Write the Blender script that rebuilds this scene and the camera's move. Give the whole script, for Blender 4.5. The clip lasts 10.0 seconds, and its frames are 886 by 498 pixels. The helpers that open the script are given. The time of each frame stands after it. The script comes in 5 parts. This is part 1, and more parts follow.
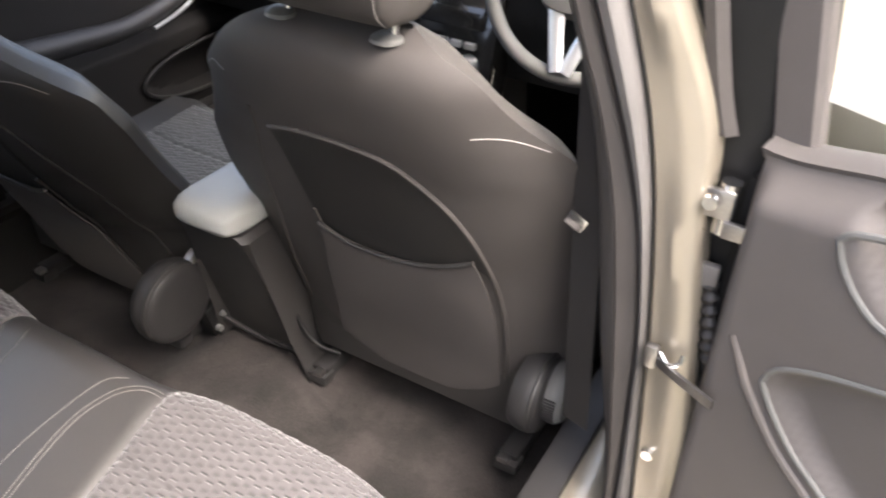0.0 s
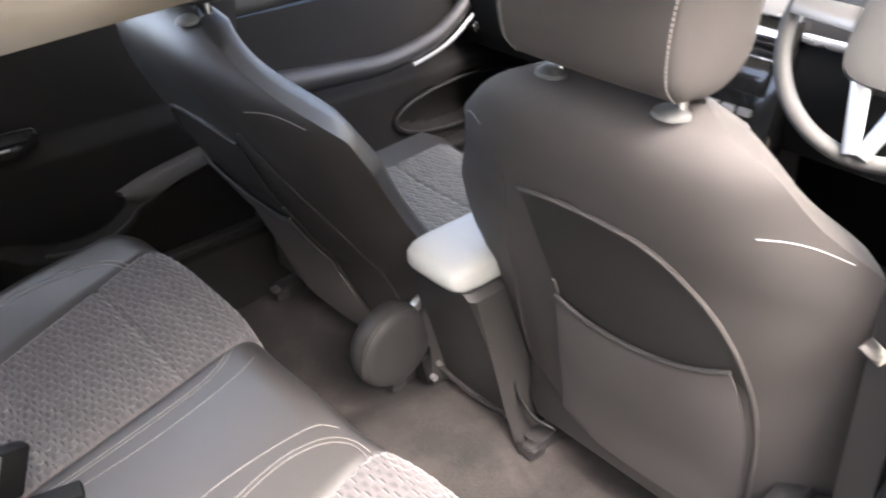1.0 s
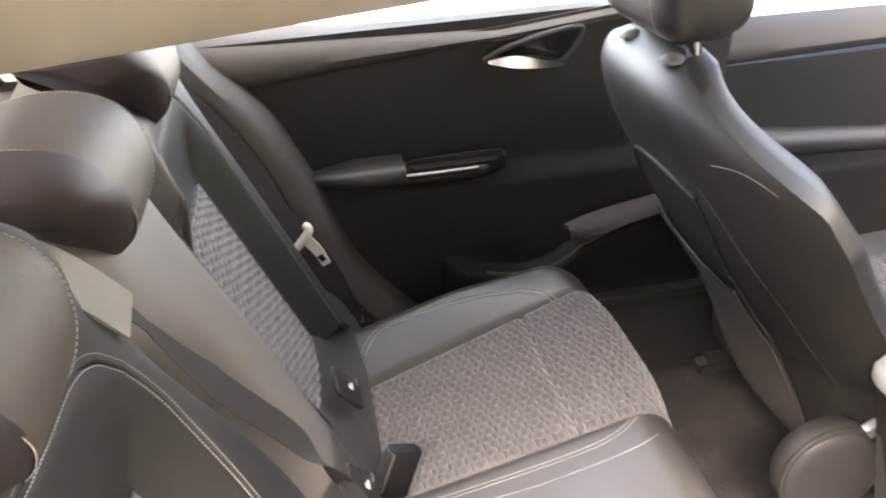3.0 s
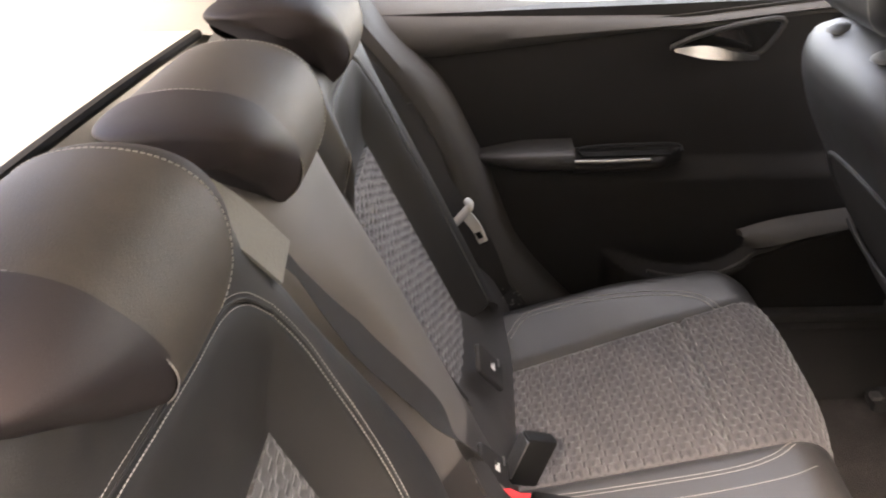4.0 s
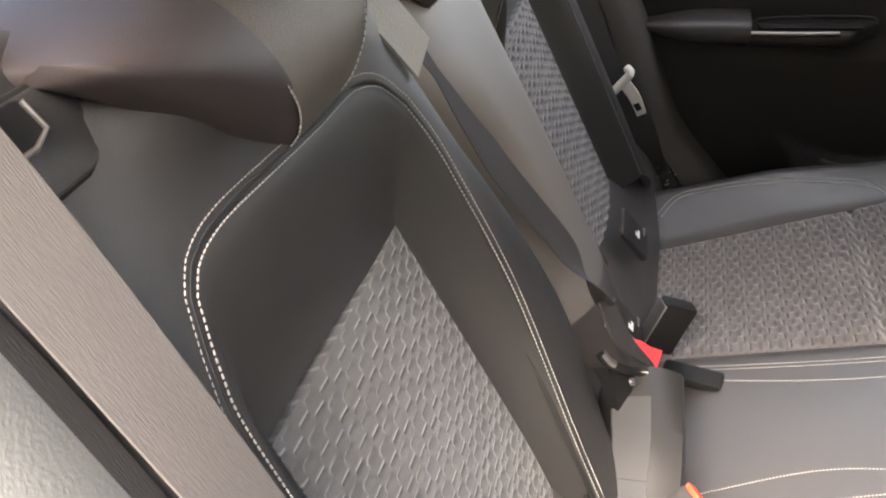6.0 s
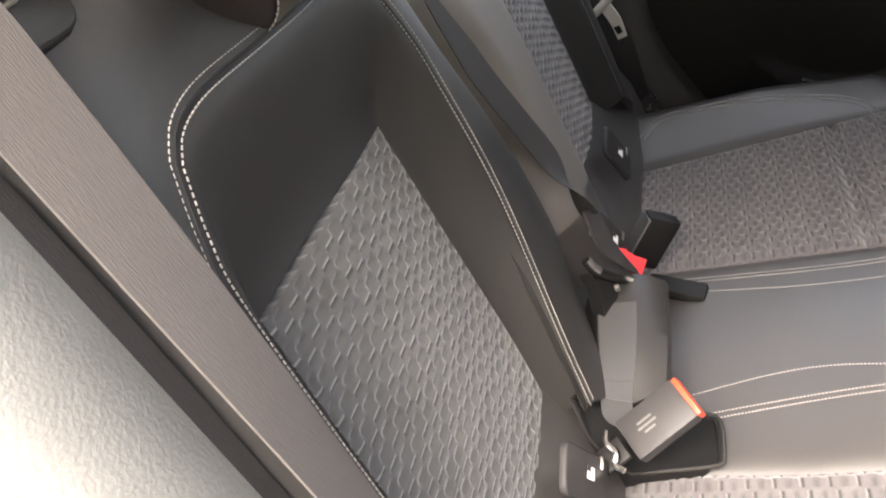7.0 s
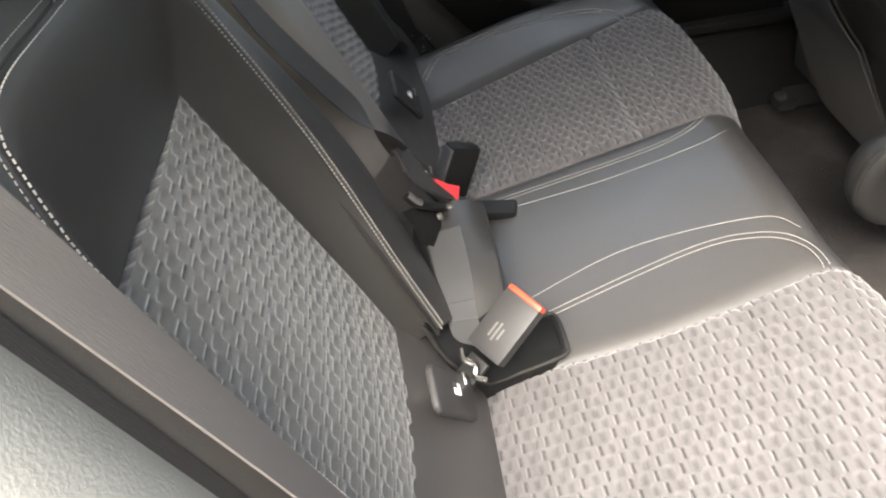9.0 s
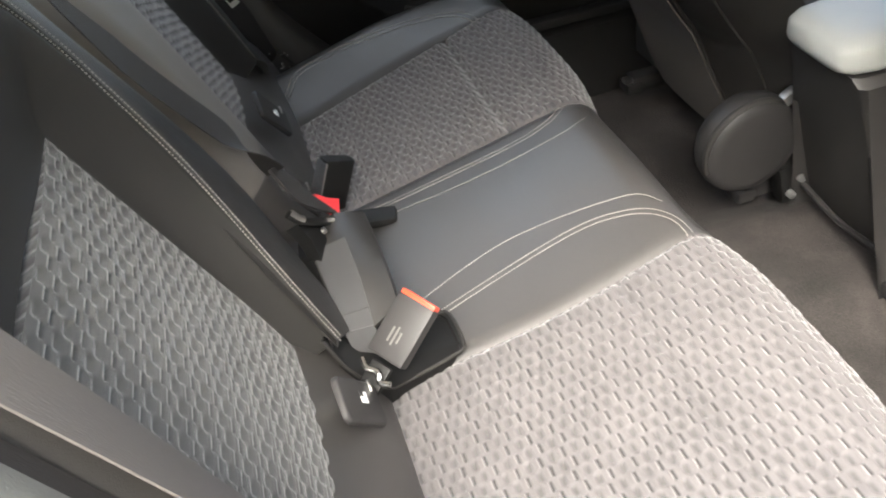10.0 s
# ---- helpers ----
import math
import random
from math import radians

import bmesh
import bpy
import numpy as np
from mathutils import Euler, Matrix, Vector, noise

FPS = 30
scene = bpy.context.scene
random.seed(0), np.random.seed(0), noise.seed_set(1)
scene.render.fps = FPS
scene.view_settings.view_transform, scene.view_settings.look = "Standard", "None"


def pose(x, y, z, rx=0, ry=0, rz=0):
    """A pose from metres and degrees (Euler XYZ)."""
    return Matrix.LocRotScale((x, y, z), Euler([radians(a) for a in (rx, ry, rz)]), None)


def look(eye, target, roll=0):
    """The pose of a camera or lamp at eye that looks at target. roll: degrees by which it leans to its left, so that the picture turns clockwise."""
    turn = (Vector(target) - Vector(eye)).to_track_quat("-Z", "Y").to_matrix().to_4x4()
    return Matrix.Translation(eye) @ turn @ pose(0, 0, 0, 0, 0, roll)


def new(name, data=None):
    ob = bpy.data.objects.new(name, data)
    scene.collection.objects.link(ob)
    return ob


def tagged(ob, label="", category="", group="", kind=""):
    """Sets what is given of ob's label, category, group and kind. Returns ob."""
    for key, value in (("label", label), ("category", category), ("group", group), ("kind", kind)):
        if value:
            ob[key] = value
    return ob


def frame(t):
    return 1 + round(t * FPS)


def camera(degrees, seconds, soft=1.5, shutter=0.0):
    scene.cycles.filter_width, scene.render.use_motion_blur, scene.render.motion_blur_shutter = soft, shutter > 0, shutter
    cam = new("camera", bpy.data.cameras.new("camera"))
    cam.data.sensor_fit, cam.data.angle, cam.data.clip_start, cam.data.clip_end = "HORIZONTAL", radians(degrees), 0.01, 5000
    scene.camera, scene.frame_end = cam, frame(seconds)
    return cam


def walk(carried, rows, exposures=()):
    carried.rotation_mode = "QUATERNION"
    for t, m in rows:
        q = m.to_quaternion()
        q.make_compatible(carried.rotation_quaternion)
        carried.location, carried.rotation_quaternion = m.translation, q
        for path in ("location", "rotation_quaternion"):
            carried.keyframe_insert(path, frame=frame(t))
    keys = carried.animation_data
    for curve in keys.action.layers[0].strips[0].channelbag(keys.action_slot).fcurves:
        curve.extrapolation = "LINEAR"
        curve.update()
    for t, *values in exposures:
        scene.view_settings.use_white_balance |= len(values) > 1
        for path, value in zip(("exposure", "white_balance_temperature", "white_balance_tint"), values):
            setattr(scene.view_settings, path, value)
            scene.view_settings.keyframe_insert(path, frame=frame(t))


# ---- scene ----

cam = camera(56.3, 10.0, soft=1.9, shutter=0.35)
PATH = [
    (0, (0.904, -0.113, 1.327), (0.099, 1.323, 0.191), 2.2),
    (0.5, (0.845, -0.077, 1.322), (-0.171, 1.237, 0.208), 1.0),
    (1, (0.806, -0.039, 1.312), (-0.432, 1.106, 0.236), 0.2),
    (1.5, (0.77, 0.001, 1.297), (-0.647, 0.953, 0.255), -0.4),
    (2, (0.748, 0.021, 1.279), (-0.817, 0.752, 0.27), -1.6),
    (2.5, (0.735, 0.026, 1.271), (-0.948, 0.502, 0.3), -3.0),
    (3, (0.713, 0.015, 1.266), (-1.032, 0.27, 0.322), -4.1),
    (4.5, (0.696, 0.022, 1.223), (-1.031, -0.264, 0.257), -3.4),
    (5, (0.705, 0.032, 1.197), (-0.979, -0.381, 0.2), -4.4),
    (5.5, (0.714, 0.035, 1.177), (-0.921, -0.447, 0.131), -4.6),
    (7, (0.757, 0.045, 1.124), (-0.794, -0.422, -0.049), -7.1),
    (7.5, (0.767, 0.045, 1.116), (-0.775, -0.345, -0.096), -8.2),
    (8, (0.772, 0.036, 1.111), (-0.767, -0.247, -0.134), -8.7),
    (8.5, (0.778, 0.025, 1.111), (-0.762, -0.111, -0.157), -8.7),
    (9, (0.786, 0.015, 1.116), (-0.75, 0.025, -0.165), -9.0),
    (9.5, (0.79, 0.011, 1.119), (-0.728, 0.174, -0.172), -9.1),
    (10, (0.797, 0.003, 1.128), (-0.69, 0.305, -0.176), -8.8),
]
# seconds, stops, kelvin, tint
EXPOSURES = [(0.0, 3.15, 6150, 9), (0.5, 3.6, 6100, 10), (1.0, 3.95, 6050, 10), (2.0, 4.75, 6500, 11), (2.5, 4.88, 6650, 11), (3.2, 4.5, 6800, 12), (4.5, 4.0, 7000, 14), (5.5, 4.15, 6700, 10),
             (7.0, 3.75, 6450, 9), (8.5, 3.7, 6200, 4), (10.0, 3.5, 6100, 2)]
walk(cam, [(t, look(eye, target, roll)) for t, eye, target, roll in PATH], EXPOSURES)

# ---- light ----
world = bpy.data.worlds.new("sky")
scene.world = world
world.use_nodes = True
wn = world.node_tree.nodes
sky = wn.new("ShaderNodeTexSky")
sky.sky_type = "NISHITA"
sky.sun_disc = False
sky.sun_elevation = radians(53)
sky.sun_rotation = radians(110)
sky.air_density, sky.dust_density, sky.ozone_density = 0.55, 8.0, 0.2
wn["Background"].inputs[1].default_value = 0.15
world.node_tree.links.new(sky.outputs[0], wn["Background"].inputs[0])
sun = new("sun", bpy.data.lights.new("sun", "SUN"))
sun.data.energy, sun.data.angle, sun.data.color = 0.30, radians(18), (1.0, 0.88, 0.83)
sun.matrix_world = look((3.3, -1.2, 4.7), (0, 0, 0))
# Area lamps added in the openings of the windscreen and of the far windows, to strengthen the sky's light.
for name, eye, target, wide, high, watts in (("windscreen_light", (0, 1.56, 1.24), (0, 0.2, 0.55), 1.25, 0.60, 0.42),
                                             ("far_window_light", (-0.735, 0.25, 1.09), (0, 0.15, 0.75), 0.85, 0.34, 0.28)):
    pane_light = new(name, bpy.data.lights.new(name, "AREA"))
    pane_light.data.shape, pane_light.data.size, pane_light.data.size_y = "RECTANGLE", wide, high
    pane_light.data.energy, pane_light.data.color = watts, (0.98, 0.98, 0.98)
    pane_light.matrix_world = look(eye, target)


# ---- materials ----
def material(name, base, rough=0.5, metal=0.0, vary=0.12, grain=900.0, bump=0.15, stain=9.0, dist=0.0006,
             coords="Object", spec=0.5, sheen=0.0, coat=0.0, stretch=(1, 1, 1), blotch=0.0):
    """A principled surface with variation at two scales and a fine relief."""
    m = bpy.data.materials.new(name)
    m.use_nodes = True
    n, l = m.node_tree.nodes, m.node_tree.links
    b = n["Principled BSDF"]
    b.inputs["Metallic"].default_value = metal
    b.inputs["Specular IOR Level"].default_value = spec
    b.inputs["Sheen Weight"].default_value = sheen
    b.inputs["Coat Weight"].default_value = coat
    tc, mp = n.new("ShaderNodeTexCoord"), n.new("ShaderNodeMapping")
    mp.inputs["Scale"].default_value = stretch
    l.new(tc.outputs[coords], mp.inputs[0])
    big, fine = n.new("ShaderNodeTexNoise"), n.new("ShaderNodeTexNoise")
    big.inputs["Scale"].default_value, big.inputs["Detail"].default_value = stain, 5
    fine.inputs["Scale"].default_value, fine.inputs["Detail"].default_value = grain, 3
    for t in (big, fine):
        l.new(mp.outputs[0], t.inputs[0])
    mix = n.new("ShaderNodeMath")
    mix.operation = "MULTIPLY_ADD"
    l.new(big.outputs[0], mix.inputs[0])
    mix.inputs[1].default_value = 0.6
    half = n.new("ShaderNodeMath")
    half.operation = "MULTIPLY"
    half.inputs[1].default_value = 0.4
    l.new(fine.outputs[0], half.inputs[0])
    l.new(half.outputs[0], mix.inputs[2])
    ramp = n.new("ShaderNodeMapRange")
    ramp.inputs["From Min"].default_value, ramp.inputs["From Max"].default_value = 0.3, 0.7
    ramp.inputs["To Min"].default_value, ramp.inputs["To Max"].default_value = 1 - vary, 1 + vary
    l.new(mix.outputs[0], ramp.inputs[0])
    sc = n.new("ShaderNodeVectorMath")
    sc.operation = "SCALE"
    sc.inputs[0].default_value = base
    l.new(ramp.outputs[0], sc.inputs["Scale"])
    l.new(sc.outputs[0], b.inputs["Base Color"])
    if blotch:
        spots, fade, soil = n.new("ShaderNodeTexNoise"), n.new("ShaderNodeMapRange"), n.new("ShaderNodeVectorMath")
        spots.inputs["Scale"].default_value, spots.inputs["Detail"].default_value, spots.inputs["Roughness"].default_value = 10, 6, 0.6
        l.new(mp.outputs[0], spots.inputs[0])
        fade.interpolation_type = "SMOOTHSTEP"
        fade.inputs["From Min"].default_value, fade.inputs["From Max"].default_value = 0.40, 0.58
        fade.inputs["To Min"].default_value = 1 - blotch
        l.new(spots.outputs[0], fade.inputs[0])
        soil.operation = "SCALE"
        l.new(sc.outputs[0], soil.inputs[0])
        l.new(fade.outputs[0], soil.inputs["Scale"])
        l.new(soil.outputs[0], b.inputs["Base Color"])
    rr = n.new("ShaderNodeMapRange")
    rr.inputs["To Min"].default_value, rr.inputs["To Max"].default_value = max(rough - 0.1, 0.02), min(rough + 0.1, 1)
    l.new(big.outputs[0], rr.inputs[0])
    l.new(rr.outputs[0], b.inputs["Roughness"])
    if bump:
        bp = n.new("ShaderNodeBump")
        bp.inputs["Strength"].default_value, bp.inputs["Distance"].default_value = bump, dist
        l.new(fine.outputs[0], bp.inputs["Height"])
        l.new(bp.outputs[0], b.inputs["Normal"])
    return m


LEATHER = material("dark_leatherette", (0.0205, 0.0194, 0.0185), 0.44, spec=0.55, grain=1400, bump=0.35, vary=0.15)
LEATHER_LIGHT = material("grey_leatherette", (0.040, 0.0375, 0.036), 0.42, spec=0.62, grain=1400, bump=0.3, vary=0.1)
# Paler leatherette puts the stronger light on the centre backrest into its colour.
LEATHER_LIT = material("lit_grey_leatherette", (0.115, 0.106, 0.097), 0.5, spec=0.5, grain=1400, bump=0.3, vary=0.1)
# Rear headrests: one leatherette, with light on bands and shade on caps as colour.
HEADBAND_LIT = material("headrest_leatherette_lit", (0.050, 0.0425, 0.034), 0.58, spec=0.45, grain=900, bump=0.5, vary=0.34, stain=45)
HEADCAP_SHADED = material("headrest_leatherette_shaded", (0.022, 0.0172, 0.0172), 0.6, spec=0.25, grain=1400, bump=0.4, vary=0.15)
SEAM_GREY = material("grey_seam_thread", (0.24, 0.23, 0.22), 0.8, grain=600, bump=0.0)
# Open door's trim, paler than the closed doors' to hold the daylight on it.
DOORPANEL_LIT = material("door_panel_lit", (0.090, 0.081, 0.076), 0.6, spec=0.35, grain=900, bump=0.4, vary=0.12)
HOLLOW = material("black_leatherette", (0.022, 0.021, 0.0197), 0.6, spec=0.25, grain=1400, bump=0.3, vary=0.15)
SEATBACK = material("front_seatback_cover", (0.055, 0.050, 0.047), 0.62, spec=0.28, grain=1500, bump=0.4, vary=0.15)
SEATNET = material("pocket_cloth", (0.053, 0.047, 0.044), 0.9, grain=1600, bump=0.6, vary=0.2)
THREAD = material("pale_thread", (0.30, 0.285, 0.262), 0.8, grain=600, bump=0.0)
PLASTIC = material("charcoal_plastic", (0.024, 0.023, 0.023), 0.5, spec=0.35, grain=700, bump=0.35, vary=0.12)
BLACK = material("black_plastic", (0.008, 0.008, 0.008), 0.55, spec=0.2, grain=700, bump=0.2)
GLOSS = material("gloss_black", (0.01, 0.01, 0.01), 0.12, bump=0.0, coat=0.5)
# Closed doors' trim, darkened to put their shade into the colour.
DOORPANEL_SHADED = material("door_panel_shaded", (0.017, 0.016, 0.0157), 0.65, spec=0.18, grain=800, bump=0.4, vary=0.15)
TRIM_MID = material("mid_grey_grained_trim", (0.11, 0.11, 0.105), 0.55, grain=420, bump=0.5, vary=0.08, dist=0.0008)
GRIP = material("pale_tongue_plastic", (0.62, 0.62, 0.6), 0.35, bump=0.0)
DOORTOP = material("soft_grey_upper_trim", (0.05, 0.0475, 0.045), 0.6, spec=0.25, grain=900, bump=0.4)
TRIM = material("light_grey_grained_trim", (0.175, 0.175, 0.162), 0.55, grain=420, bump=0.6, vary=0.07, dist=0.0008)
CONSOLE = material("dark_console_plastic", (0.030, 0.0285, 0.0275), 0.5, spec=0.4, grain=700, bump=0.35, vary=0.12)
ARMREST = material("pale_armrest_vinyl", (0.32, 0.33, 0.315), 0.5, grain=900, bump=0.4, vary=0.08)
CARPET = material("brown_black_carpet", (0.034, 0.0288, 0.0268), 1.0, grain=420, bump=1.0, vary=0.8, stain=8, blotch=0.42, dist=0.003)
WEB = material("grey_brown_webbing", (0.074, 0.067, 0.063), 0.7, grain=500, bump=0.6, vary=0.12, coords="UV", stretch=(3, 0.25, 1), dist=0.0008)
WEB_DARK = material("dark_webbing", (0.014, 0.0128, 0.0124), 0.7, grain=500, bump=0.6, vary=0.12, coords="UV", stretch=(3, 0.25, 1), dist=0.0008)
PAINT = material("champagne_paint", (0.28, 0.25, 0.20), 0.3, 0.45, grain=2500, bump=0.03, vary=0.02, coat=0.6)
RUBBER = material("grey_rubber_seal", (0.1, 0.095, 0.092), 0.55, grain=500, bump=0.2)
CHROME = material("bright_metal", (0.75, 0.74, 0.72), 0.2, 1.0, bump=0.0, vary=0.05)
STEEL = material("worn_steel", (0.35, 0.34, 0.33), 0.38, 1.0, grain=300, bump=0.2, vary=0.2)
SILVER = material("silver_trim", (0.62, 0.62, 0.62), 0.3, 0.85, bump=0.0, vary=0.05)
RED = material("red_button", (0.75, 0.05, 0.06), 0.4, bump=0.05)
ORANGE = material("orange_button", (0.62, 0.055, 0.022), 0.4, bump=0.05)
WHITE = material("white_print", (0.8, 0.8, 0.8), 0.5, bump=0.0)
GREYPRINT = material("grey_print", (0.10, 0.095, 0.09), 0.5, bump=0.0)
HEADLINER = material("pale_headliner", (0.6, 0.56, 0.52), 0.9, grain=700, bump=0.4, vary=0.06)
SHELFMAT = material("pale_parcel_shelf_cloth", (0.22, 0.20, 0.165), 0.9, grain=600, bump=0.5, vary=0.1)
WALLMAT = material("cream_render", (0.52, 0.48, 0.34), 0.9, grain=60, bump=0.3, dist=0.004, stain=1.2)
CONCRETE = material("pale_concrete", (0.34, 0.32, 0.25), 0.95, grain=120, bump=0.8, vary=0.25, stain=0.7, dist=0.005)
LABEL = material("satin_label", (0.048, 0.048, 0.050), 0.33, spec=0.7, grain=900, bump=0.2, vary=0.1)
WHEEL = material("grey_leather_rim", (0.085, 0.083, 0.08), 0.55, spec=0.4, grain=900, bump=0.3)


WEAVE_U, WEAVE_V = 0.0292, 0.0245


def cloth(name, base, dark, pale):
    """Two-tone knit: short dark slots in staggered double rows, each with a pale yarn along its upper side; both tones
    also hold the relief's light and shade.
    """
    m = material(name, base, 0.85, spec=0.3, grain=1900, bump=0.5, vary=0.16, stain=14, coords="UV", sheen=0.45)
    m.node_tree.nodes["Principled BSDF"].inputs["Sheen Roughness"].default_value = 0.35
    n, l = m.node_tree.nodes, m.node_tree.links
    b = n["Principled BSDF"]

    def op(kind, a, c=0.0, d=0.0):
        q = n.new("ShaderNodeMath")
        q.operation = kind
        for i, val in enumerate((a, c, d)):
            if isinstance(val, (int, float)):
                q.inputs[i].default_value = val
            else:
                l.new(val, q.inputs[i])
        return q.outputs[0]

    uv, xyz = n.new("ShaderNodeUVMap"), n.new("ShaderNodeSeparateXYZ")
    l.new(uv.outputs[0], xyz.inputs[0])

    def near(coord, period, shift, half, soft):
        """1 within half metres of each multiple of the period, else 0."""
        f = op("SUBTRACT", op("FRACT", op("ADD", op("DIVIDE", coord, period), 0.5 - shift)), 0.5)
        d = op("ABSOLUTE", op("MULTIPLY", f, period))
        q = n.new("ShaderNodeMapRange")
        q.interpolation_type = "SMOOTHSTEP"
        q.inputs["From Min"].default_value, q.inputs["From Max"].default_value = half - soft, half + soft
        q.inputs["To Min"].default_value, q.inputs["To Max"].default_value = 1.0, 0.0
        l.new(d, q.inputs[0])
        return q.outputs[0]

    u, v = xyz.outputs[0], xyz.outputs[1]
    slot, yarn = None, None
    for du, dv in ((0.0, 0.0), (0.5, 0.25)):
        across = near(u, WEAVE_U, du, 0.0058, 0.0012)
        a = op("MULTIPLY", across, near(v, WEAVE_V, dv, 0.0013, 0.0008))
        c = op("MULTIPLY", across, near(v, WEAVE_V, dv + 0.105, 0.0008, 0.0005))
        slot = a if slot is None else op("MAXIMUM", slot, a)
        yarn = c if yarn is None else op("MAXIMUM", yarn, c)
    # Soft hollows of the relief, their shade put into the colour.
    for du, dv in ((0.0, 0.5), (0.5, 0.75)):
        a = op("MULTIPLY", near(u, WEAVE_U, du, 0.0052, 0.0026), near(v, WEAVE_V, dv, 0.0022, 0.0018))
        slot = op("MAXIMUM", slot, op("MULTIPLY", a, 0.5))
    tone = op("ADD", op("SUBTRACT", 1.0, op("MULTIPLY", slot, dark)), op("MULTIPLY", yarn, pale))
    sc = n.new("ShaderNodeVectorMath")
    sc.operation = "SCALE"
    link = b.inputs["Base Color"].links[0]
    l.new(link.from_socket, sc.inputs[0])
    l.new(tone, sc.inputs["Scale"])
    l.new(sc.outputs[0], b.inputs["Base Color"])
    return m


FABRIC = cloth("woven_grey_fabric", (0.089, 0.0835, 0.0845), 0.62, 0.45)
# Same cloth in less light: darker ground and brighter yarn edges as colour.
FABRIC_SHADED = cloth("woven_grey_fabric_shaded", (0.068, 0.0685, 0.067), 0.32, 1.9)
GLASS = bpy.data.materials.new("window_glass")
GLASS.use_nodes = True
gb = GLASS.node_tree.nodes["Principled BSDF"]
gb.inputs["Transmission Weight"].default_value, gb.inputs["Roughness"].default_value = 1.0, 0.0
gb.inputs["IOR"].default_value, gb.inputs["Base Color"].default_value = 1.1, (0.93, 0.97, 0.95, 1)


# ---- building helpers ----
def empty(name, label, category, group="", at=(0, 0, 0), kind=""):
    ob = new(name)
    ob.location = at
    ob.empty_display_size = 0.05
    return tagged(ob, label, category, group, kind)


def solid(name, geo, mat, parent=None, label="", smooth=True):
    """Links (verts, faces[, uvs]) as one mesh object."""
    verts, faces = geo[0], geo[1]
    me = bpy.data.meshes.new(name)
    me.from_pydata([tuple(v) for v in verts], [], [tuple(f) for f in faces])
    if len(geo) > 2:
        uv = me.uv_layers.new(name="UVMap")
        idx = np.empty(len(me.loops), dtype=np.int32)
        me.loops.foreach_get("vertex_index", idx)
        uv.data.foreach_set("uv", np.asarray(geo[2], dtype=np.float32)[idx].ravel())
    me.materials.append(mat)
    bm = bmesh.new()
    bm.from_mesh(me)
    bmesh.ops.recalc_face_normals(bm, faces=bm.faces)
    bm.to_mesh(me)
    bm.free()
    if smooth:
        me.shade_smooth()
        me.set_sharp_from_angle(angle=radians(40))
    ob = new(name, me)
    if parent is not None:
        ob.parent = parent
        ob.matrix_parent_inverse = parent.matrix_basis.inverted()
    if label:
        ob["label"] = label
    return ob


def join(*geos):
    v, f, n = [], [], 0
    for g in geos:
        v.extend([tuple(p) for p in g[0]])
        f.extend([tuple(i + n for i in q) for q in g[1]])
        n = len(v)
    return v, f


def spline(points, n):
    """n points on a smooth curve through the given ones, evenly spaced."""
    p = np.array(points, float)
    if len(p) > 2:
        q = np.vstack([2 * p[0] - p[1], p, 2 * p[-1] - p[-2]])
        out = []
        for i in range(1, len(q) - 2):
            for t in np.linspace(0, 1, 24, endpoint=False):
                a, b, c, d = q[i - 1:i + 3]
                out.append(0.5 * (2 * b + (c - a) * t + (2 * a - 5 * b + 4 * c - d) * t * t + (3 * b - a - 3 * c + d) * t ** 3))
        out.append(p[-1])
        p = np.array(out)
    s = np.r_[0, np.cumsum(np.linalg.norm(np.diff(p, axis=0), axis=1))]
    t = np.linspace(0, s[-1], n)
    return np.stack([np.interp(t, s, p[:, k]) for k in range(p.shape[1])], 1)


def normals_of(g):
    du, dv = np.gradient(g, axis=0), np.gradient(g, axis=1)
    n = np.cross(du, dv)
    return n / np.maximum(np.linalg.norm(n, axis=2, keepdims=True), 1e-9)


def pad(g, thick, uv=None, flip=False, back_face=True):
    """A sheet of points (nu, nv, 3), given a thickness behind it and a closed rim."""
    g = np.asarray(g, float)
    nu, nv = g.shape[:2]
    n = normals_of(g) * (-1 if flip else 1)
    back = g - n * thick
    verts = np.concatenate([g.reshape(-1, 3), back.reshape(-1, 3)])
    k = nu * nv
    at = lambda i, j: i * nv + j
    faces = []
    for i in range(nu - 1):
        for j in range(nv - 1):
            faces.append((at(i, j), at(i + 1, j), at(i + 1, j + 1), at(i, j + 1)))
            if back_face:
                faces.append((k + at(i, j), k + at(i, j + 1), k + at(i + 1, j + 1), k + at(i + 1, j)))
    rim = [at(i, 0) for i in range(nu)] + [at(nu - 1, j) for j in range(1, nv)] + [at(i, nv - 1) for i in range(nu - 2, -1, -1)] + [at(0, j) for j in range(nv - 2, 0, -1)]
    for a, b in zip(rim, rim[1:] + rim[:1]):
        faces.append((a, b, k + b, k + a))
    if uv is None:
        su = np.r_[0, np.cumsum(np.linalg.norm(np.diff(g[:, nv // 2], axis=0), axis=1))]
        sv = np.r_[0, np.cumsum(np.linalg.norm(np.diff(g[nu // 2], axis=0), axis=1))]
        uv = np.stack(np.meshgrid(su, sv, indexing="ij"), -1)
    uv = np.asarray(uv).reshape(-1, 2)
    return verts, faces, np.concatenate([uv, uv])


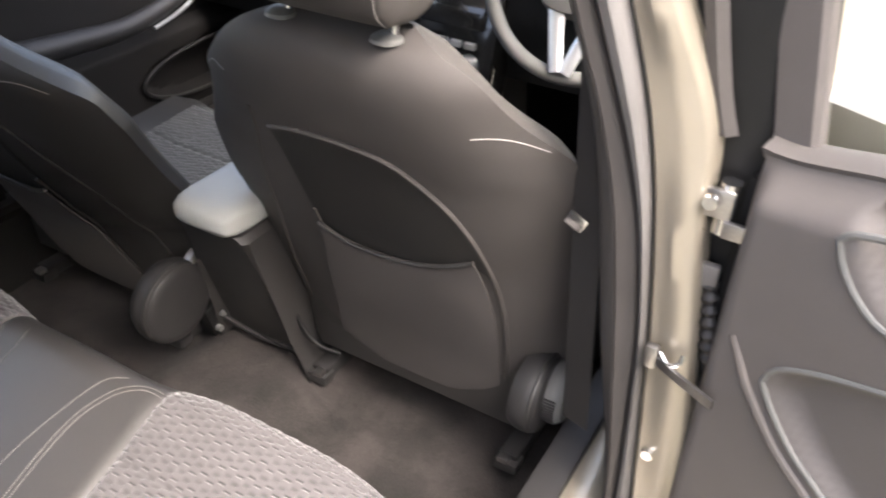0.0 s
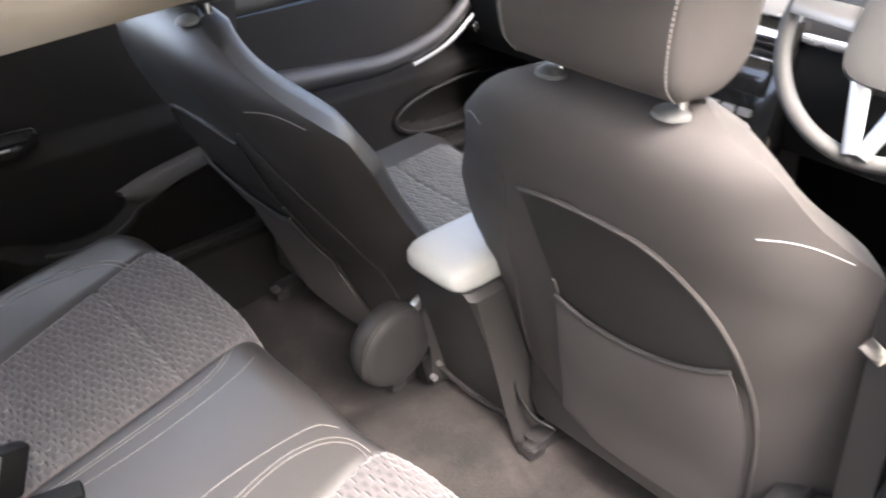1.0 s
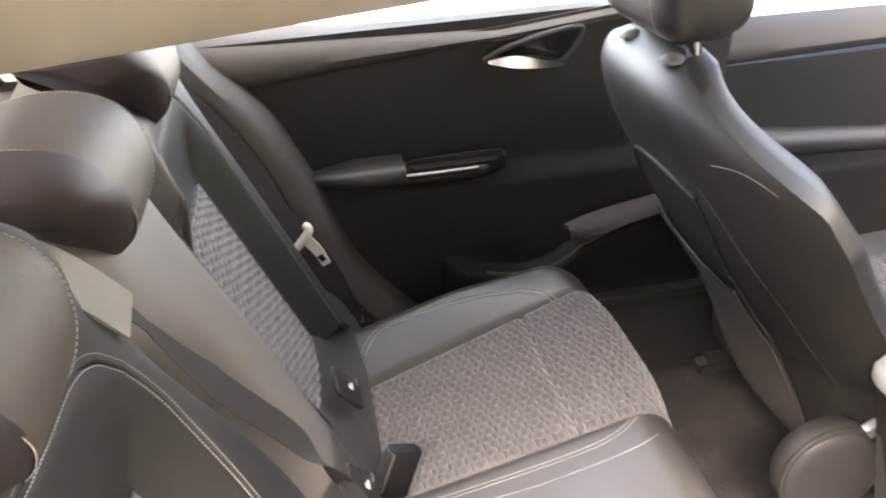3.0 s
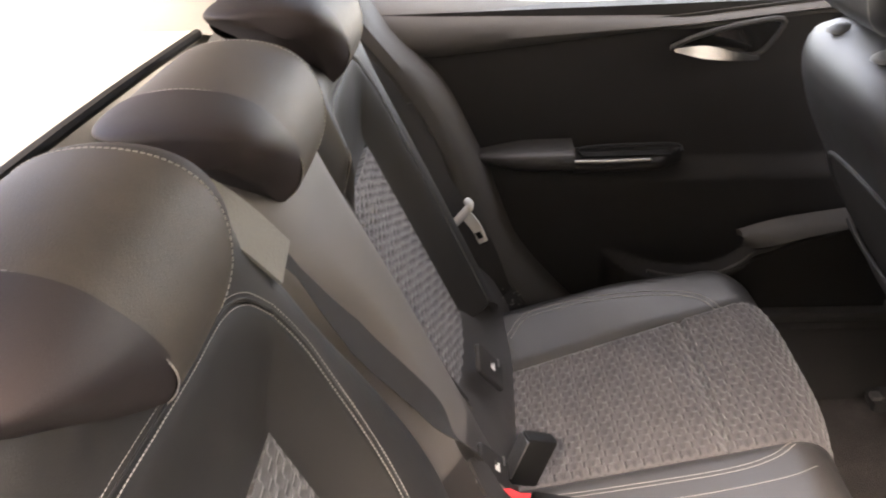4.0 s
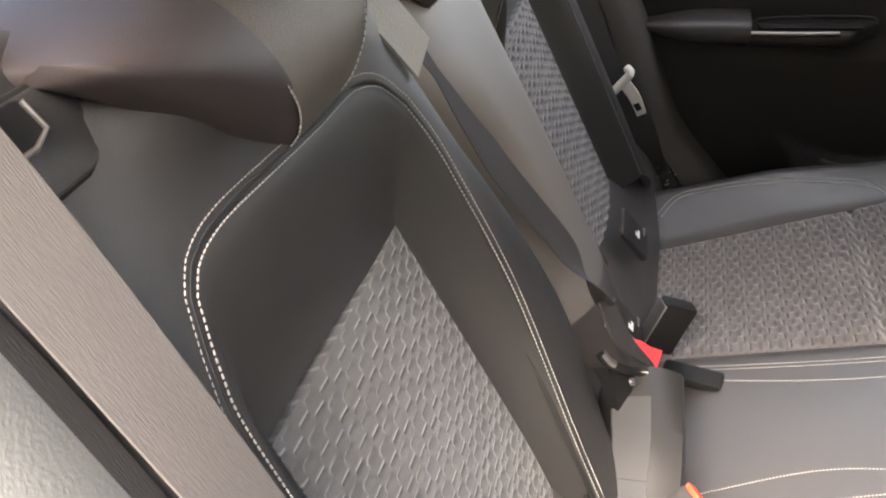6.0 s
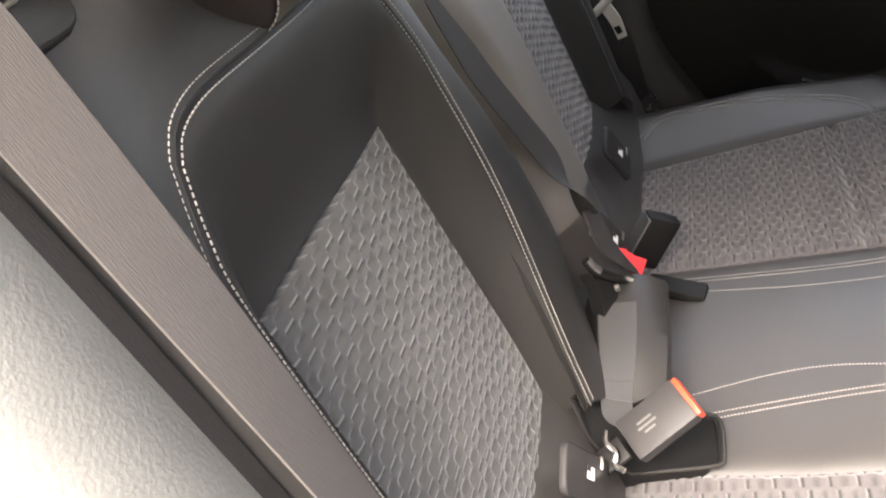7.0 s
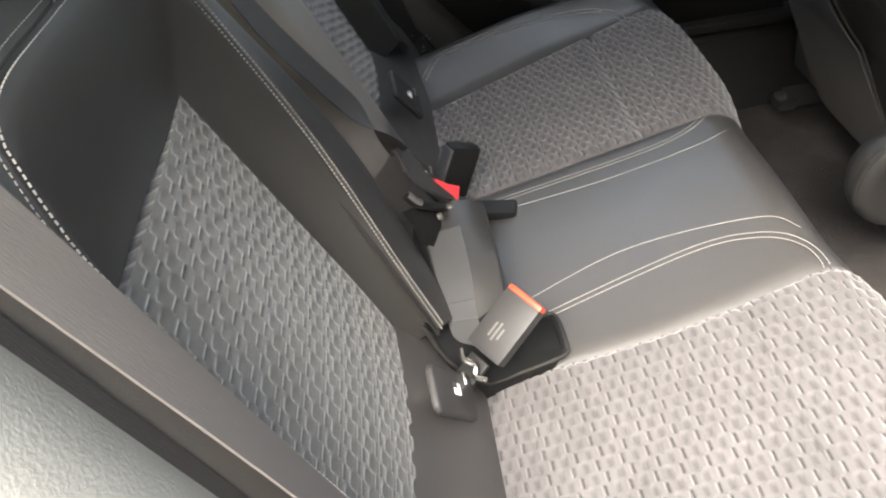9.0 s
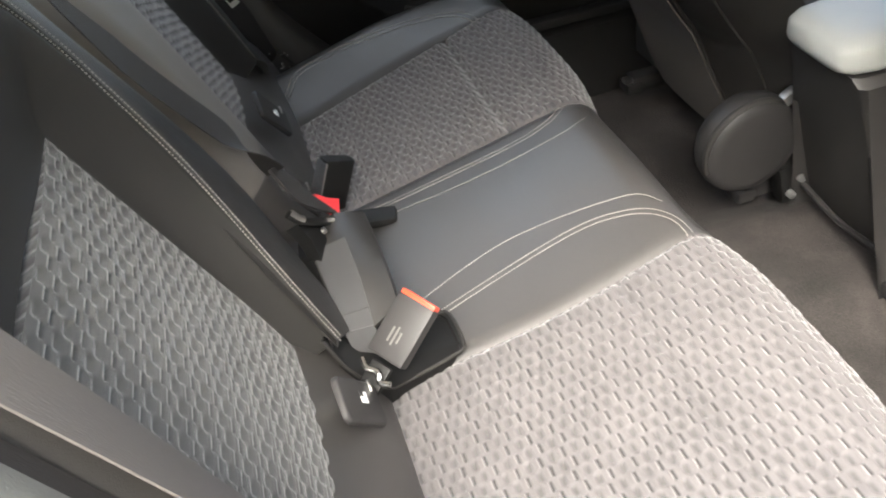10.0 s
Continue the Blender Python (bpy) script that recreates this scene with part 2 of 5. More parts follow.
def tube(points, r, n=8, closed=False):
    p = np.array(points, float)
    m = len(p)
    rr = np.full(m, r) if np.isscalar(r) else np.asarray(r, float)
    t = np.roll(p, -1, 0) - np.roll(p, 1, 0) if closed else np.gradient(p, axis=0)
    t /= np.maximum(np.linalg.norm(t, axis=1, keepdims=True), 1e-9)
    a = np.cross(t[0], (0, 0, 1.0)) if abs(t[0][2]) < 0.9 else np.cross(t[0], (1.0, 0, 0))
    verts = []
    for i in range(m):
        a = a - t[i] * (a @ t[i])
        a /= np.linalg.norm(a)
        b = np.cross(t[i], a)
        for k in range(n):
            w = 2 * math.pi * k / n
            verts.append(p[i] + rr[i] * (a * math.cos(w) + b * math.sin(w)))
    faces = []
    for i in range(m if closed else m - 1):
        j = (i + 1) % m
        for k in range(n):
            q = (k + 1) % n
            faces.append((i * n + k, i * n + q, j * n + q, j * n + k))
    if not closed:
        faces += [tuple(range(n)), tuple((m - 1) * n + k for k in range(n))]
    return verts, faces


def loft(rings, caps=True):
    """Closed rings of equal length, joined one to the next."""
    m, n = len(rings), len(rings[0])
    verts = [tuple(p) for r in rings for p in r]
    faces = [(i * n + k, i * n + (k + 1) % n, (i + 1) * n + (k + 1) % n, (i + 1) * n + k) for i in range(m - 1) for k in range(n)]
    if caps:
        faces += [tuple(range(n)), tuple((m - 1) * n + k for k in range(n))]
    return verts, faces


def box(size, at=(0, 0, 0), bevel=0.004, turn=None, seg=2):
    bm = bmesh.new()
    bmesh.ops.create_cube(bm, size=1)
    bmesh.ops.scale(bm, vec=size, verts=bm.verts)
    if bevel:
        bmesh.ops.bevel(bm, geom=bm.edges[:], offset=bevel, segments=seg, profile=0.6, affect="EDGES")
    m = Matrix.Translation(at) @ (turn or Matrix())
    bmesh.ops.transform(bm, matrix=m, verts=bm.verts)
    bm.verts.index_update()
    out = [tuple(v.co) for v in bm.verts], [tuple(v.index for v in f.verts) for f in bm.faces]
    bm.free()
    return out


def slab(w, h, t, r, m, soft=0.0025, n=8):
    """A flat plate with rounded corners and softened rims, in the local x-y plane."""
    def outline(k, z):
        pts = []
        for cx, cy, a0 in ((1, 1, 0), (-1, 1, 90), (-1, -1, 180), (1, -1, 270)):
            for a in np.linspace(a0, a0 + 90, n):
                q = radians(a)
                pts.append(tuple(m @ Vector((cx * (w / 2 - r) + (r - k) * math.cos(q), cy * (h / 2 - r) + (r - k) * math.sin(q), z))))
        return pts
    return loft([outline(soft, -t / 2), outline(0, -t / 2 + soft * 0.6), outline(0, t / 2 - soft), outline(soft * 0.3, t / 2 - soft * 0.35), outline(soft, t / 2)])


def lathe(profile, at=(0, 0, 0), axis="x", n=32):
    """Rings of (radius, along) round an axis."""
    rings = []
    for r, h in profile:
        ring = []
        for k in range(n):
            a = 2 * math.pi * k / n
            c, s = r * math.cos(a), r * math.sin(a)
            q = {"x": (h, c, s), "y": (c, h, s), "z": (c, s, h)}[axis]
            ring.append(tuple(np.add(q, at)))
        rings.append(ring)
    return loft(rings)


def stitches(points, ups, length=0.0023, gap=0.0013, r=0.00042):
    """A row of short raised threads along a curve."""
    p = np.asarray(points, float)
    s = np.r_[0, np.cumsum(np.linalg.norm(np.diff(p, axis=0), axis=1))]
    verts, faces = [], []
    count = int(s[-1] / (length + gap))
    for i in range(count):
        a, b = i * (length + gap), i * (length + gap) + length
        pa, pb = (np.array([np.interp(q, s, p[:, k]) for k in range(3)]) for q in (a, b))
        u = np.array([np.interp((a + b) / 2, s, ups[:, k]) for k in range(3)])
        d = (pb - pa) / np.linalg.norm(pb - pa)
        w = np.cross(d, u)
        w /= np.linalg.norm(w)
        k = len(verts)
        for q in (pa, pb):
            verts += [q + r * w - r * u, q + r * 0.6 * w + r * u, q - r * 0.6 * w + r * u, q - r * w - r * u]
        faces += [(k, k + 1, k + 5, k + 4), (k + 1, k + 2, k + 6, k + 5), (k + 2, k + 3, k + 7, k + 6), (k + 3, k, k + 4, k + 7), (k, k + 3, k + 2, k + 1), (k + 4, k + 5, k + 6, k + 7)]
    return verts, faces


def smooth01(t):
    t = np.clip(t, 0, 1)
    return t * t * (3 - 2 * t)


def weave(u, v, deep=1.0):
    """Relief of the seat cloth: swelling cells between staggered double rows of short slots (metres)."""
    def wrap(c, period, shift):
        return ((c / period + 0.5 - shift) % 1.0 - 0.5) * period
    h = 0.0
    for du, dv in ((0.0, 0.5), (0.5, 0.75)):
        a, b = wrap(u, WEAVE_U, du), wrap(v, WEAVE_V, dv)
        h = h - 0.0026 * np.exp(-(a / 0.0066) ** 4 - (b / 0.0034) ** 2)
    for du, dv in ((0.0, 0.0), (0.5, 0.25)):
        a, b = wrap(u, WEAVE_U, du), wrap(v, WEAVE_V, dv)
        along = 1 - smooth01((np.abs(a) - 0.0046) / 0.0024)
        h = h - 0.0020 * deep * along * np.exp(-(b / 0.0016) ** 2) + 0.0010 * along * np.exp(-((b - 0.0026) / 0.0011) ** 2)
    return h + 0.001


def ribbon(points, normal, width, thick=0.0009):
    """A flat strap along a curve, its face towards normal."""
    p = np.asarray(points, float)
    t = np.gradient(p, axis=0)
    n = np.asarray(normal, float)
    n = np.tile(n, (len(p), 1)) if n.ndim == 1 else n
    w = np.cross(t, n)
    w /= np.linalg.norm(w, axis=1, keepdims=True)
    w *= np.broadcast_to(width, len(p))[:, None]
    g = np.stack([p + w * k for k in np.linspace(-0.5, 0.5, 7)], 0)
    return pad(g, thick)


# ---- setting: ground, floor pan, walls, roof ----
def structure(name, geo, mat, label, category):
    return tagged(solid(name, geo, mat), label, category, "", "structure")


structure("ground", ([(-900, -900, -0.02), (900, -900, -0.02), (900, 900, -0.02), (-900, 900, -0.02)], [(0, 1, 2, 3)]), CONCRETE,
          "pale concrete yard outside the car", "ground")


def floor_z(x, y):
    """Footwells with a tunnel along the middle."""
    tunnel = 0.06 * smooth01((0.20 - np.abs(x)) / 0.13)
    heel = 0.10 * smooth01((0.46 - y) / 0.05)
    return 0.175 + tunnel + heel


gx, gy = np.linspace(-0.7, 0.7, 57), np.linspace(0.30, 1.95, 67)
X, Y = np.meshgrid(gx, gy, indexing="ij")
rough = np.array([[noise.noise((a * 14, b * 14, 0.0)) for b in gy] for a in gx]) * 0.006
structure("floor", pad(np.stack([X, Y, floor_z(X, Y) + rough], -1), 0.03), CARPET, "dirty dark brown carpet of the car's footwells", "carpet")


# ---- rear bench: cushion ----
SLOPE = math.atan(0.24)
CD, CN = np.array([0, math.cos(SLOPE), math.sin(SLOPE)]), np.array([0, -math.sin(SLOPE), math.cos(SLOPE)])


def cushion_front(x):
    a = np.abs(x)
    return 0.450 + 0.022 * np.exp(-((a - 0.34) / 0.17) ** 4) - 0.10 * smooth01((a - 0.53) / 0.14)


def fabric_inner(x_sign, y):
    return (0.172 if x_sign > 0 else 0.150) + (0.02 if x_sign > 0 else 0.0) * np.sin(np.clip(y / 0.42, 0, 1) * math.pi)


def fabric_outer(y, sign=-1):
    return 0.415 + 0.17 * np.clip(y, 0, 0.45) + (0.055 * smooth01((y - 0.05) / 0.3) if sign > 0 else 0.0)


def cushion_lift(x, y):
    a = np.abs(x)
    fi = np.where(x > 0, fabric_inner(1, y), fabric_inner(-1, y))
    fo = np.where(x > 0, fabric_outer(y, 1), fabric_outer(y))
    h = np.where(a < fi, 0.010 * np.cos(np.clip(a / fi, 0, 1) * math.pi / 2) ** 0.8, 0.0)
    t = np.clip((a - fi) / (fo - fi), 0, 1)
    h = h - 0.004 * np.sin(t * math.pi)
    b = np.clip((a - fo) / (0.655 - fo), 0, 1)
    h = h + np.where(a > fo, (0.050 - 0.026 * smooth01((y - 0.2) / 0.2)) * np.sin(np.clip(b * 1.25, 0, 1) * math.pi / 2) - 0.15 * smooth01((b - 0.46) / 0.54), 0.0)
    for seam in (fi, fo):
        h = h - 0.004 * np.exp(-((a - seam) / 0.005) ** 2)
    cloth = (a > fi) & (a < fo)
    return h - np.where(cloth, np.where(x < 0, 0.007, 0.003) * np.exp(-((y - 0.316) / 0.005) ** 2), 0)


def cushion_at(x, v, extra=0.0):
    """A point of the cushion: x across, v metres forward along its skin."""
    x, v = np.broadcast_arrays(np.asarray(x, float), np.asarray(v, float))
    R, top = 0.05, 1.75
    ys = cushion_front(x) - R - R * math.sin(SLOPE)
    run = ys / math.cos(SLOPE)
    flat = np.minimum(v, run)
    phi = np.clip((v - run) / R, 0, top)
    down = np.maximum(v - run - R * top, 0)
    p0 = np.stack([x, flat * CD[1], 0.401 + flat * CD[2]], -1)
    n = CN * np.cos(phi)[..., None] + CD * np.sin(phi)[..., None]
    d = -CN * np.sin(phi)[..., None] + CD * np.cos(phi)[..., None]
    fade = np.cos(np.clip(phi, 0, math.pi / 2))
    lift = cushion_lift(x, p0[..., 1]) * fade + extra
    return p0 - CN * R + n * R + d * down[..., None] + n * lift[..., None]


bench = empty("rear_seat_cushion", "grey patterned cloth rear seat cushion with smooth leatherette centre", "car seat", at=(0, 0.2, 0.3))
VEND = 0.66


def cushion_panel(name, lo, hi, mat, nu, label, cloth=False, nv=70):
    v = np.linspace(-0.02, 0.56 if cloth else VEND, nv)
    u = np.linspace(0, 1, nu)
    V = np.tile(v, (nu, 1))
    Yv = np.clip(V, 0, 0.45) * math.cos(SLOPE)
    A, B = lo(Yv), hi(Yv)
    Xg = A + (B - A) * u[:, None]
    extra = 0.0
    if cloth:
        edge = np.minimum(np.minimum(np.abs(Xg - A), np.abs(B - Xg)) / 0.006, 1)
        extra = weave(Xg + 2.0, 1.0 - V, 1.1) * edge
    g = cushion_at(Xg, V, extra)
    return solid(name, pad(g, 0.02, np.stack([Xg + 2.0, 1.0 - V], -1), back_face=not cloth), mat, bench, label)


ONE = lambda c: (lambda y: np.full_like(y, c))
cushion_panel("centre_panel", lambda y: -fabric_inner(-1, y), lambda y: fabric_inner(1, y), LEATHER_LIGHT, 33, "smooth dark grey leatherette centre panel")
cushion_panel("cloth_panel", lambda y: fabric_inner(1, y), lambda y: fabric_outer(y, 1), FABRIC, 230, "light grey woven cloth with raised cells", True, 760)
cushion_panel("cloth_panel", lambda y: -fabric_outer(y), lambda y: -fabric_inner(-1, y), FABRIC, 210, "light grey woven cloth with raised cells", True, 620)
cushion_panel("side_bolster", lambda y: fabric_outer(y, 1), ONE(0.655), LEATHER, 24, "raised dark leatherette side bolster")
cushion_panel("side_bolster", lambda y: np.full_like(y, -0.655), lambda y: -fabric_outer(y), LEATHER, 24, "raised dark leatherette side bolster")


def seam_on_cushion(name, pts, offsets=(0.0,), r=0.00042):
    flat = spline(pts, 120)
    t = np.gradient(flat, axis=0)
    side = np.stack([-t[:, 1], t[:, 0]], 1)
    side /= np.linalg.norm(side, axis=1, keepdims=True)
    geos = []
    for o in offsets:
        q = flat + side * o
        w = q[:, 1] / math.cos(SLOPE)
        p = cushion_at(q[:, 0], w, 0.0006)
        geos.append(stitches(p, np.tile(CN, (len(p), 1)), r=r))
    solid(name, join(*geos), THREAD, bench, "pale raised stitching")


seam_on_cushion("stitching", [(0.138, 0.06), (0.124, 0.121), (0.100, 0.295), (0.110, 0.368), (0.140, 0.404), (0.175, 0.412)], (0.0, 0.0075))
seam_on_cushion("stitching", [(0.106, 0.06), (0.086, 0.116), (0.061, 0.24), (0.080, 0.376), (0.111, 0.414)])
seam_on_cushion("stitching", [(-0.125, 0.08), (-0.12, 0.141), (-0.115, 0.297), (-0.125, 0.36), (-0.148, 0.395)], (0.0, -0.0075))
seam_on_cushion("stitching", [(-0.096, 0.06), (-0.094, 0.094), (-0.078, 0.243), (-0.082, 0.37), (-0.096, 0.408)])
seam_on_cushion("stitching", [(0.4885, 0.03), (0.541, 0.14), (0.575, 0.24), (0.57, 0.34), (0.55, 0.39), (0.532, 0.41)], (0.0, 0.0075))
seam_on_cushion("stitching", [(-0.480, 0.045), (-0.514, 0.075), (-0.522, 0.12), (-0.525, 0.162), (-0.523, 0.204), (-0.522, 0.246), (-0.520, 0.287), (-0.514, 0.327), (-0.505, 0.349), (-0.490, 0.366), (-0.468, 0.380)], (0.0, 0.0085), 0.0007)


# ---- rear bench: backrests ----
BA = math.atan(0.41)
BU, BN = np.array([0, -math.sin(BA), math.cos(BA)]), np.array([0, math.cos(BA), math.sin(BA)])


def back_at(x, s, off=0.0):
    x, s, off = np.broadcast_arrays(np.asarray(x, float), np.asarray(s, float), np.asarray(off, float))
    return np.stack([x, 0 * x, 0 * x + 0.5], -1) + s[..., None] * BU + off[..., None] * BN


def u_curve(inner, top, outer, n=(46, 40, 46)):
    return np.vstack([spline(inner, n[0])[:-1], spline(top, n[1])[:-1], spline(outer, n[2])])


STITCH = u_curve([(0.204, 0.028), (0.19, 0.105), (0.158, 0.25), (0.160, 0.37), (0.166, 0.41), (0.178, 0.443)],
                 [(0.178, 0.443), (0.202, 0.470), (0.240, 0.483), (0.30, 0.485), (0.357, 0.488), (0.42, 0.491), (0.452, 0.486), (0.468, 0.474)],
                 [(0.468, 0.474), (0.484, 0.44), (0.493, 0.40), (0.500, 0.25), (0.502, 0.1), (0.502, 0.028)])
INSERT = u_curve([(0.209, 0.028), (0.204, 0.075), (0.203, 0.13), (0.206, 0.20), (0.214, 0.360)],
                 [(0.214, 0.360), (0.35, 0.368), (0.444, 0.368)],
                 [(0.444, 0.368), (0.450, 0.25), (0.456, 0.1), (0.458, 0.028)])
def outer_curve(inner):
    return u_curve(inner,
                   [(0.12, 0.44), (0.135, 0.505), (0.17, 0.545), (0.30, 0.582), (0.43, 0.598), (0.49, 0.625), (0.525, 0.615), (0.545, 0.57)],
                   [(0.545, 0.57), (0.543, 0.46), (0.547, 0.30), (0.55, 0.10), (0.55, -0.06)])


OUTER_NEAR = outer_curve([(0.100, -0.06), (0.070, 0.05), (0.040, 0.13), (0.046, 0.21), (0.074, 0.30), (0.108, 0.38), (0.12, 0.44)])
OUTER_FAR = outer_curve([(0.112, -0.06), (0.112, 0.10), (0.112, 0.30), (0.12, 0.44)])


def side_x(sign, x):
    """The far backrest is the smaller part of the split bench: it begins further out and is narrower."""
    if sign > 0:
        return x
    return -np.interp(x, [0.04, 0.112, 0.209, 0.458, 0.502, 0.55], [0.10, 0.150, 0.192, 0.395, 0.442, 0.545])


def ring(a, b, offs, n, sign):
    t = np.linspace(0, 1, n)
    q = a[None] * (1 - t[:, None, None]) + b[None] * t[:, None, None]
    return back_at(side_x(sign, q[..., 0]), q[..., 1], np.asarray(offs(t))[:, None] * np.ones(len(a)))


def far_drop(sign, x, rise):
    """The far backrest lies low along the edge that meets the centre section."""
    return (sign < 0) * smooth01((0.25 - x) / 0.06) * smooth01((0.43 - rise) / 0.06)


def seat_back(sign, label):
    thing = empty("folding_rear_seat", label, "car seat", "rear backrests", (sign * 0.33, -0.05, 0.45))
    fl = sign < 0
    outer_pts = OUTER_FAR if fl else OUTER_NEAR
    t = np.linspace(0, 1, 14)[:, None]
    full = 1 - (0.0 if fl else 0.45) * smooth01((0.22 - outer_pts[:, 0]) / 0.08)[None]
    g = ring(outer_pts, STITCH, lambda t: 0 * t, 14, sign) + BN * (-0.016 + 0.036 * np.sin(t ** full * math.pi * 0.62) ** 0.9)[..., None]
    drop = far_drop(sign, outer_pts[:, 0], outer_pts[:, 1])
    g = g - BN * (0.034 * np.linspace(0, 1, 14)[:, None] ** 0.5 * drop)[..., None]
    high = 0.022 * smooth01((outer_pts[:, 1] - 0.47) / 0.09) * (1 - np.linspace(0, 1, 14)[:, None]) ** 1.6
    g = g + BN * high[..., None]
    if not fl:
        rise = (g - np.array([0, 0, 0.5])) @ BU
        g = g + BN * (0.026 * np.exp(-((g[..., 0] - 0.405) / 0.045) ** 2 - ((rise - 0.56) / 0.03) ** 2))[..., None]
    solid("bolster", pad(g, 0.012, flip=not fl), LEATHER, thing, "smooth dark leatherette surround")
    wide = outer_pts
    t = np.linspace(0, 1, 10)
    back = np.stack([back_at(side_x(sign, wide[:, 0]), wide[:, 1], -0.016 - 0.10 * k) for k in t], 0)
    solid("side_wall", pad(back, 0.01, flip=fl), LEATHER, thing, "dark leatherette side of the backrest")
    g = ring(STITCH, INSERT, lambda t: 0.0175 - 0.0405 * smooth01(t) - 0.004 * np.exp(-(t / 0.05) ** 2), 18, sign)
    g = g - BN * (0.034 * np.linspace(1, 0, 18)[:, None] * far_drop(sign, STITCH[:, 0], STITCH[:, 1]))[..., None]
    solid("hollow_panel", pad(g, 0.012, flip=not fl), HOLLOW, thing, "black leatherette hollow round the cloth insert")
    nu, nv = 200, 460
    u, s = np.linspace(0, 1, nu)[:, None], np.linspace(-0.03, 1, nv)[None]
    inner, outer = INSERT[:45], INSERT[-46:][::-1]
    ss = np.linspace(0.028, 0.364, nv)
    xi, xo = np.interp(ss, inner[:, 1], inner[:, 0]), np.interp(ss, outer[:, 1], outer[:, 0])
    X = xi[None] + (xo - xi)[None] * u
    S = np.tile(ss, (nu, 1))
    edge = np.minimum(np.minimum(np.abs(X - xi), np.abs(xo - X)) / 0.006, np.clip((0.364 - S) / 0.006, 0, 1)).clip(0, 1)
    off = -0.022 + 0.004 * np.sin(np.clip((X - xi) / (xo - xi), 0, 1) * math.pi) + weave(side_x(sign, X) + 1.0, S + 1.0, 0.7) * edge
    solid("cloth_insert", pad(back_at(side_x(sign, X), S, off), 0.012, np.stack([side_x(sign, X) + 1.0, S + 1.0], -1), flip=not fl, back_face=False), FABRIC if fl else FABRIC_SHADED, thing, "light grey woven cloth with raised cells")
    d = np.gradient(STITCH, axis=0)
    side = np.stack([-d[:, 1], d[:, 0]], 1)
    side /= np.linalg.norm(side, axis=1, keepdims=True)
    rows = []
    for o in (-0.0045, 0.0045):
        q = STITCH + side * o
        p = back_at(side_x(sign, q[:, 0]), q[:, 1], 0.0188 - 0.001 * (o < 0) - 0.034 * far_drop(sign, STITCH[:, 0], STITCH[:, 1]))
        rows.append(stitches(p, np.tile(BN, (len(p), 1)), 0.0024, 0.0015, 0.00038))
    solid("stitching", join(*rows), THREAD, thing, "double row of pale stitching")
    piping = back_at(side_x(sign, STITCH[:, 0]), STITCH[:, 1], 0.0165 - 0.034 * far_drop(sign, STITCH[:, 0], STITCH[:, 1]))
    solid("seam_piping", tube(piping, 0.0018, 6), HOLLOW, thing)
    return thing


seat_back(1, "dark leatherette rear backrest with grey cloth insert, beside the open door")
seat_back(-1, "dark leatherette rear backrest with grey cloth insert, beside the closed door")

centre = empty("rear_centre_backrest", "smooth grey leatherette centre section of the rear backrest", "car seat", "rear backrests", (0, -0.05, 0.45))
cu, cs = np.linspace(-1, 1, 33), np.linspace(-0.06, 0.535, 50)
U, S = np.meshgrid(cu, cs, indexing="ij")
centre_half = lambda s: 0.108 + 0.020 * smooth01((s - 0.25) / 0.12) - 0.007 * smooth01((s - 0.40) / 0.13)
centre_x = lambda s: -0.054 + 0.047 * smooth01((s - 0.25) / 0.2)
W, CX = centre_half(S), centre_x(S)
LEFT = np.full_like(S, -0.146)
XC = np.where(U > 0, CX + U * W, CX + (CX - LEFT) * U)
off = 0.036 * (1 - np.abs(U) ** np.where(U > 0, 3.5, 5)) - 0.02 - 0.05 * smooth01((S - 0.49) / 0.05) ** 2 - 0.022 * smooth01((U - 0.25) / 0.5) * smooth01((0.42 - S) / 0.1)
for name, mat, a, b in (("front_panel", LEATHER_LIT, 13, 50), ("lower_flap", LEATHER_LIGHT, 0, 14)):
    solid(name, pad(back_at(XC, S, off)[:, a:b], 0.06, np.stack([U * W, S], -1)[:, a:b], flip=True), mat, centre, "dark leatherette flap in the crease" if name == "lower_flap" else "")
for k in (-1, 1):
    es = np.linspace(-0.04, 0.46, 60)
    e = back_at(centre_x(es) + k * (centre_half(es) + 0.002) if k > 0 else -0.147 + 0 * es, es, -0.014)
    solid("edge_piping", tube(e, 0.004, 6), BLACK, centre)


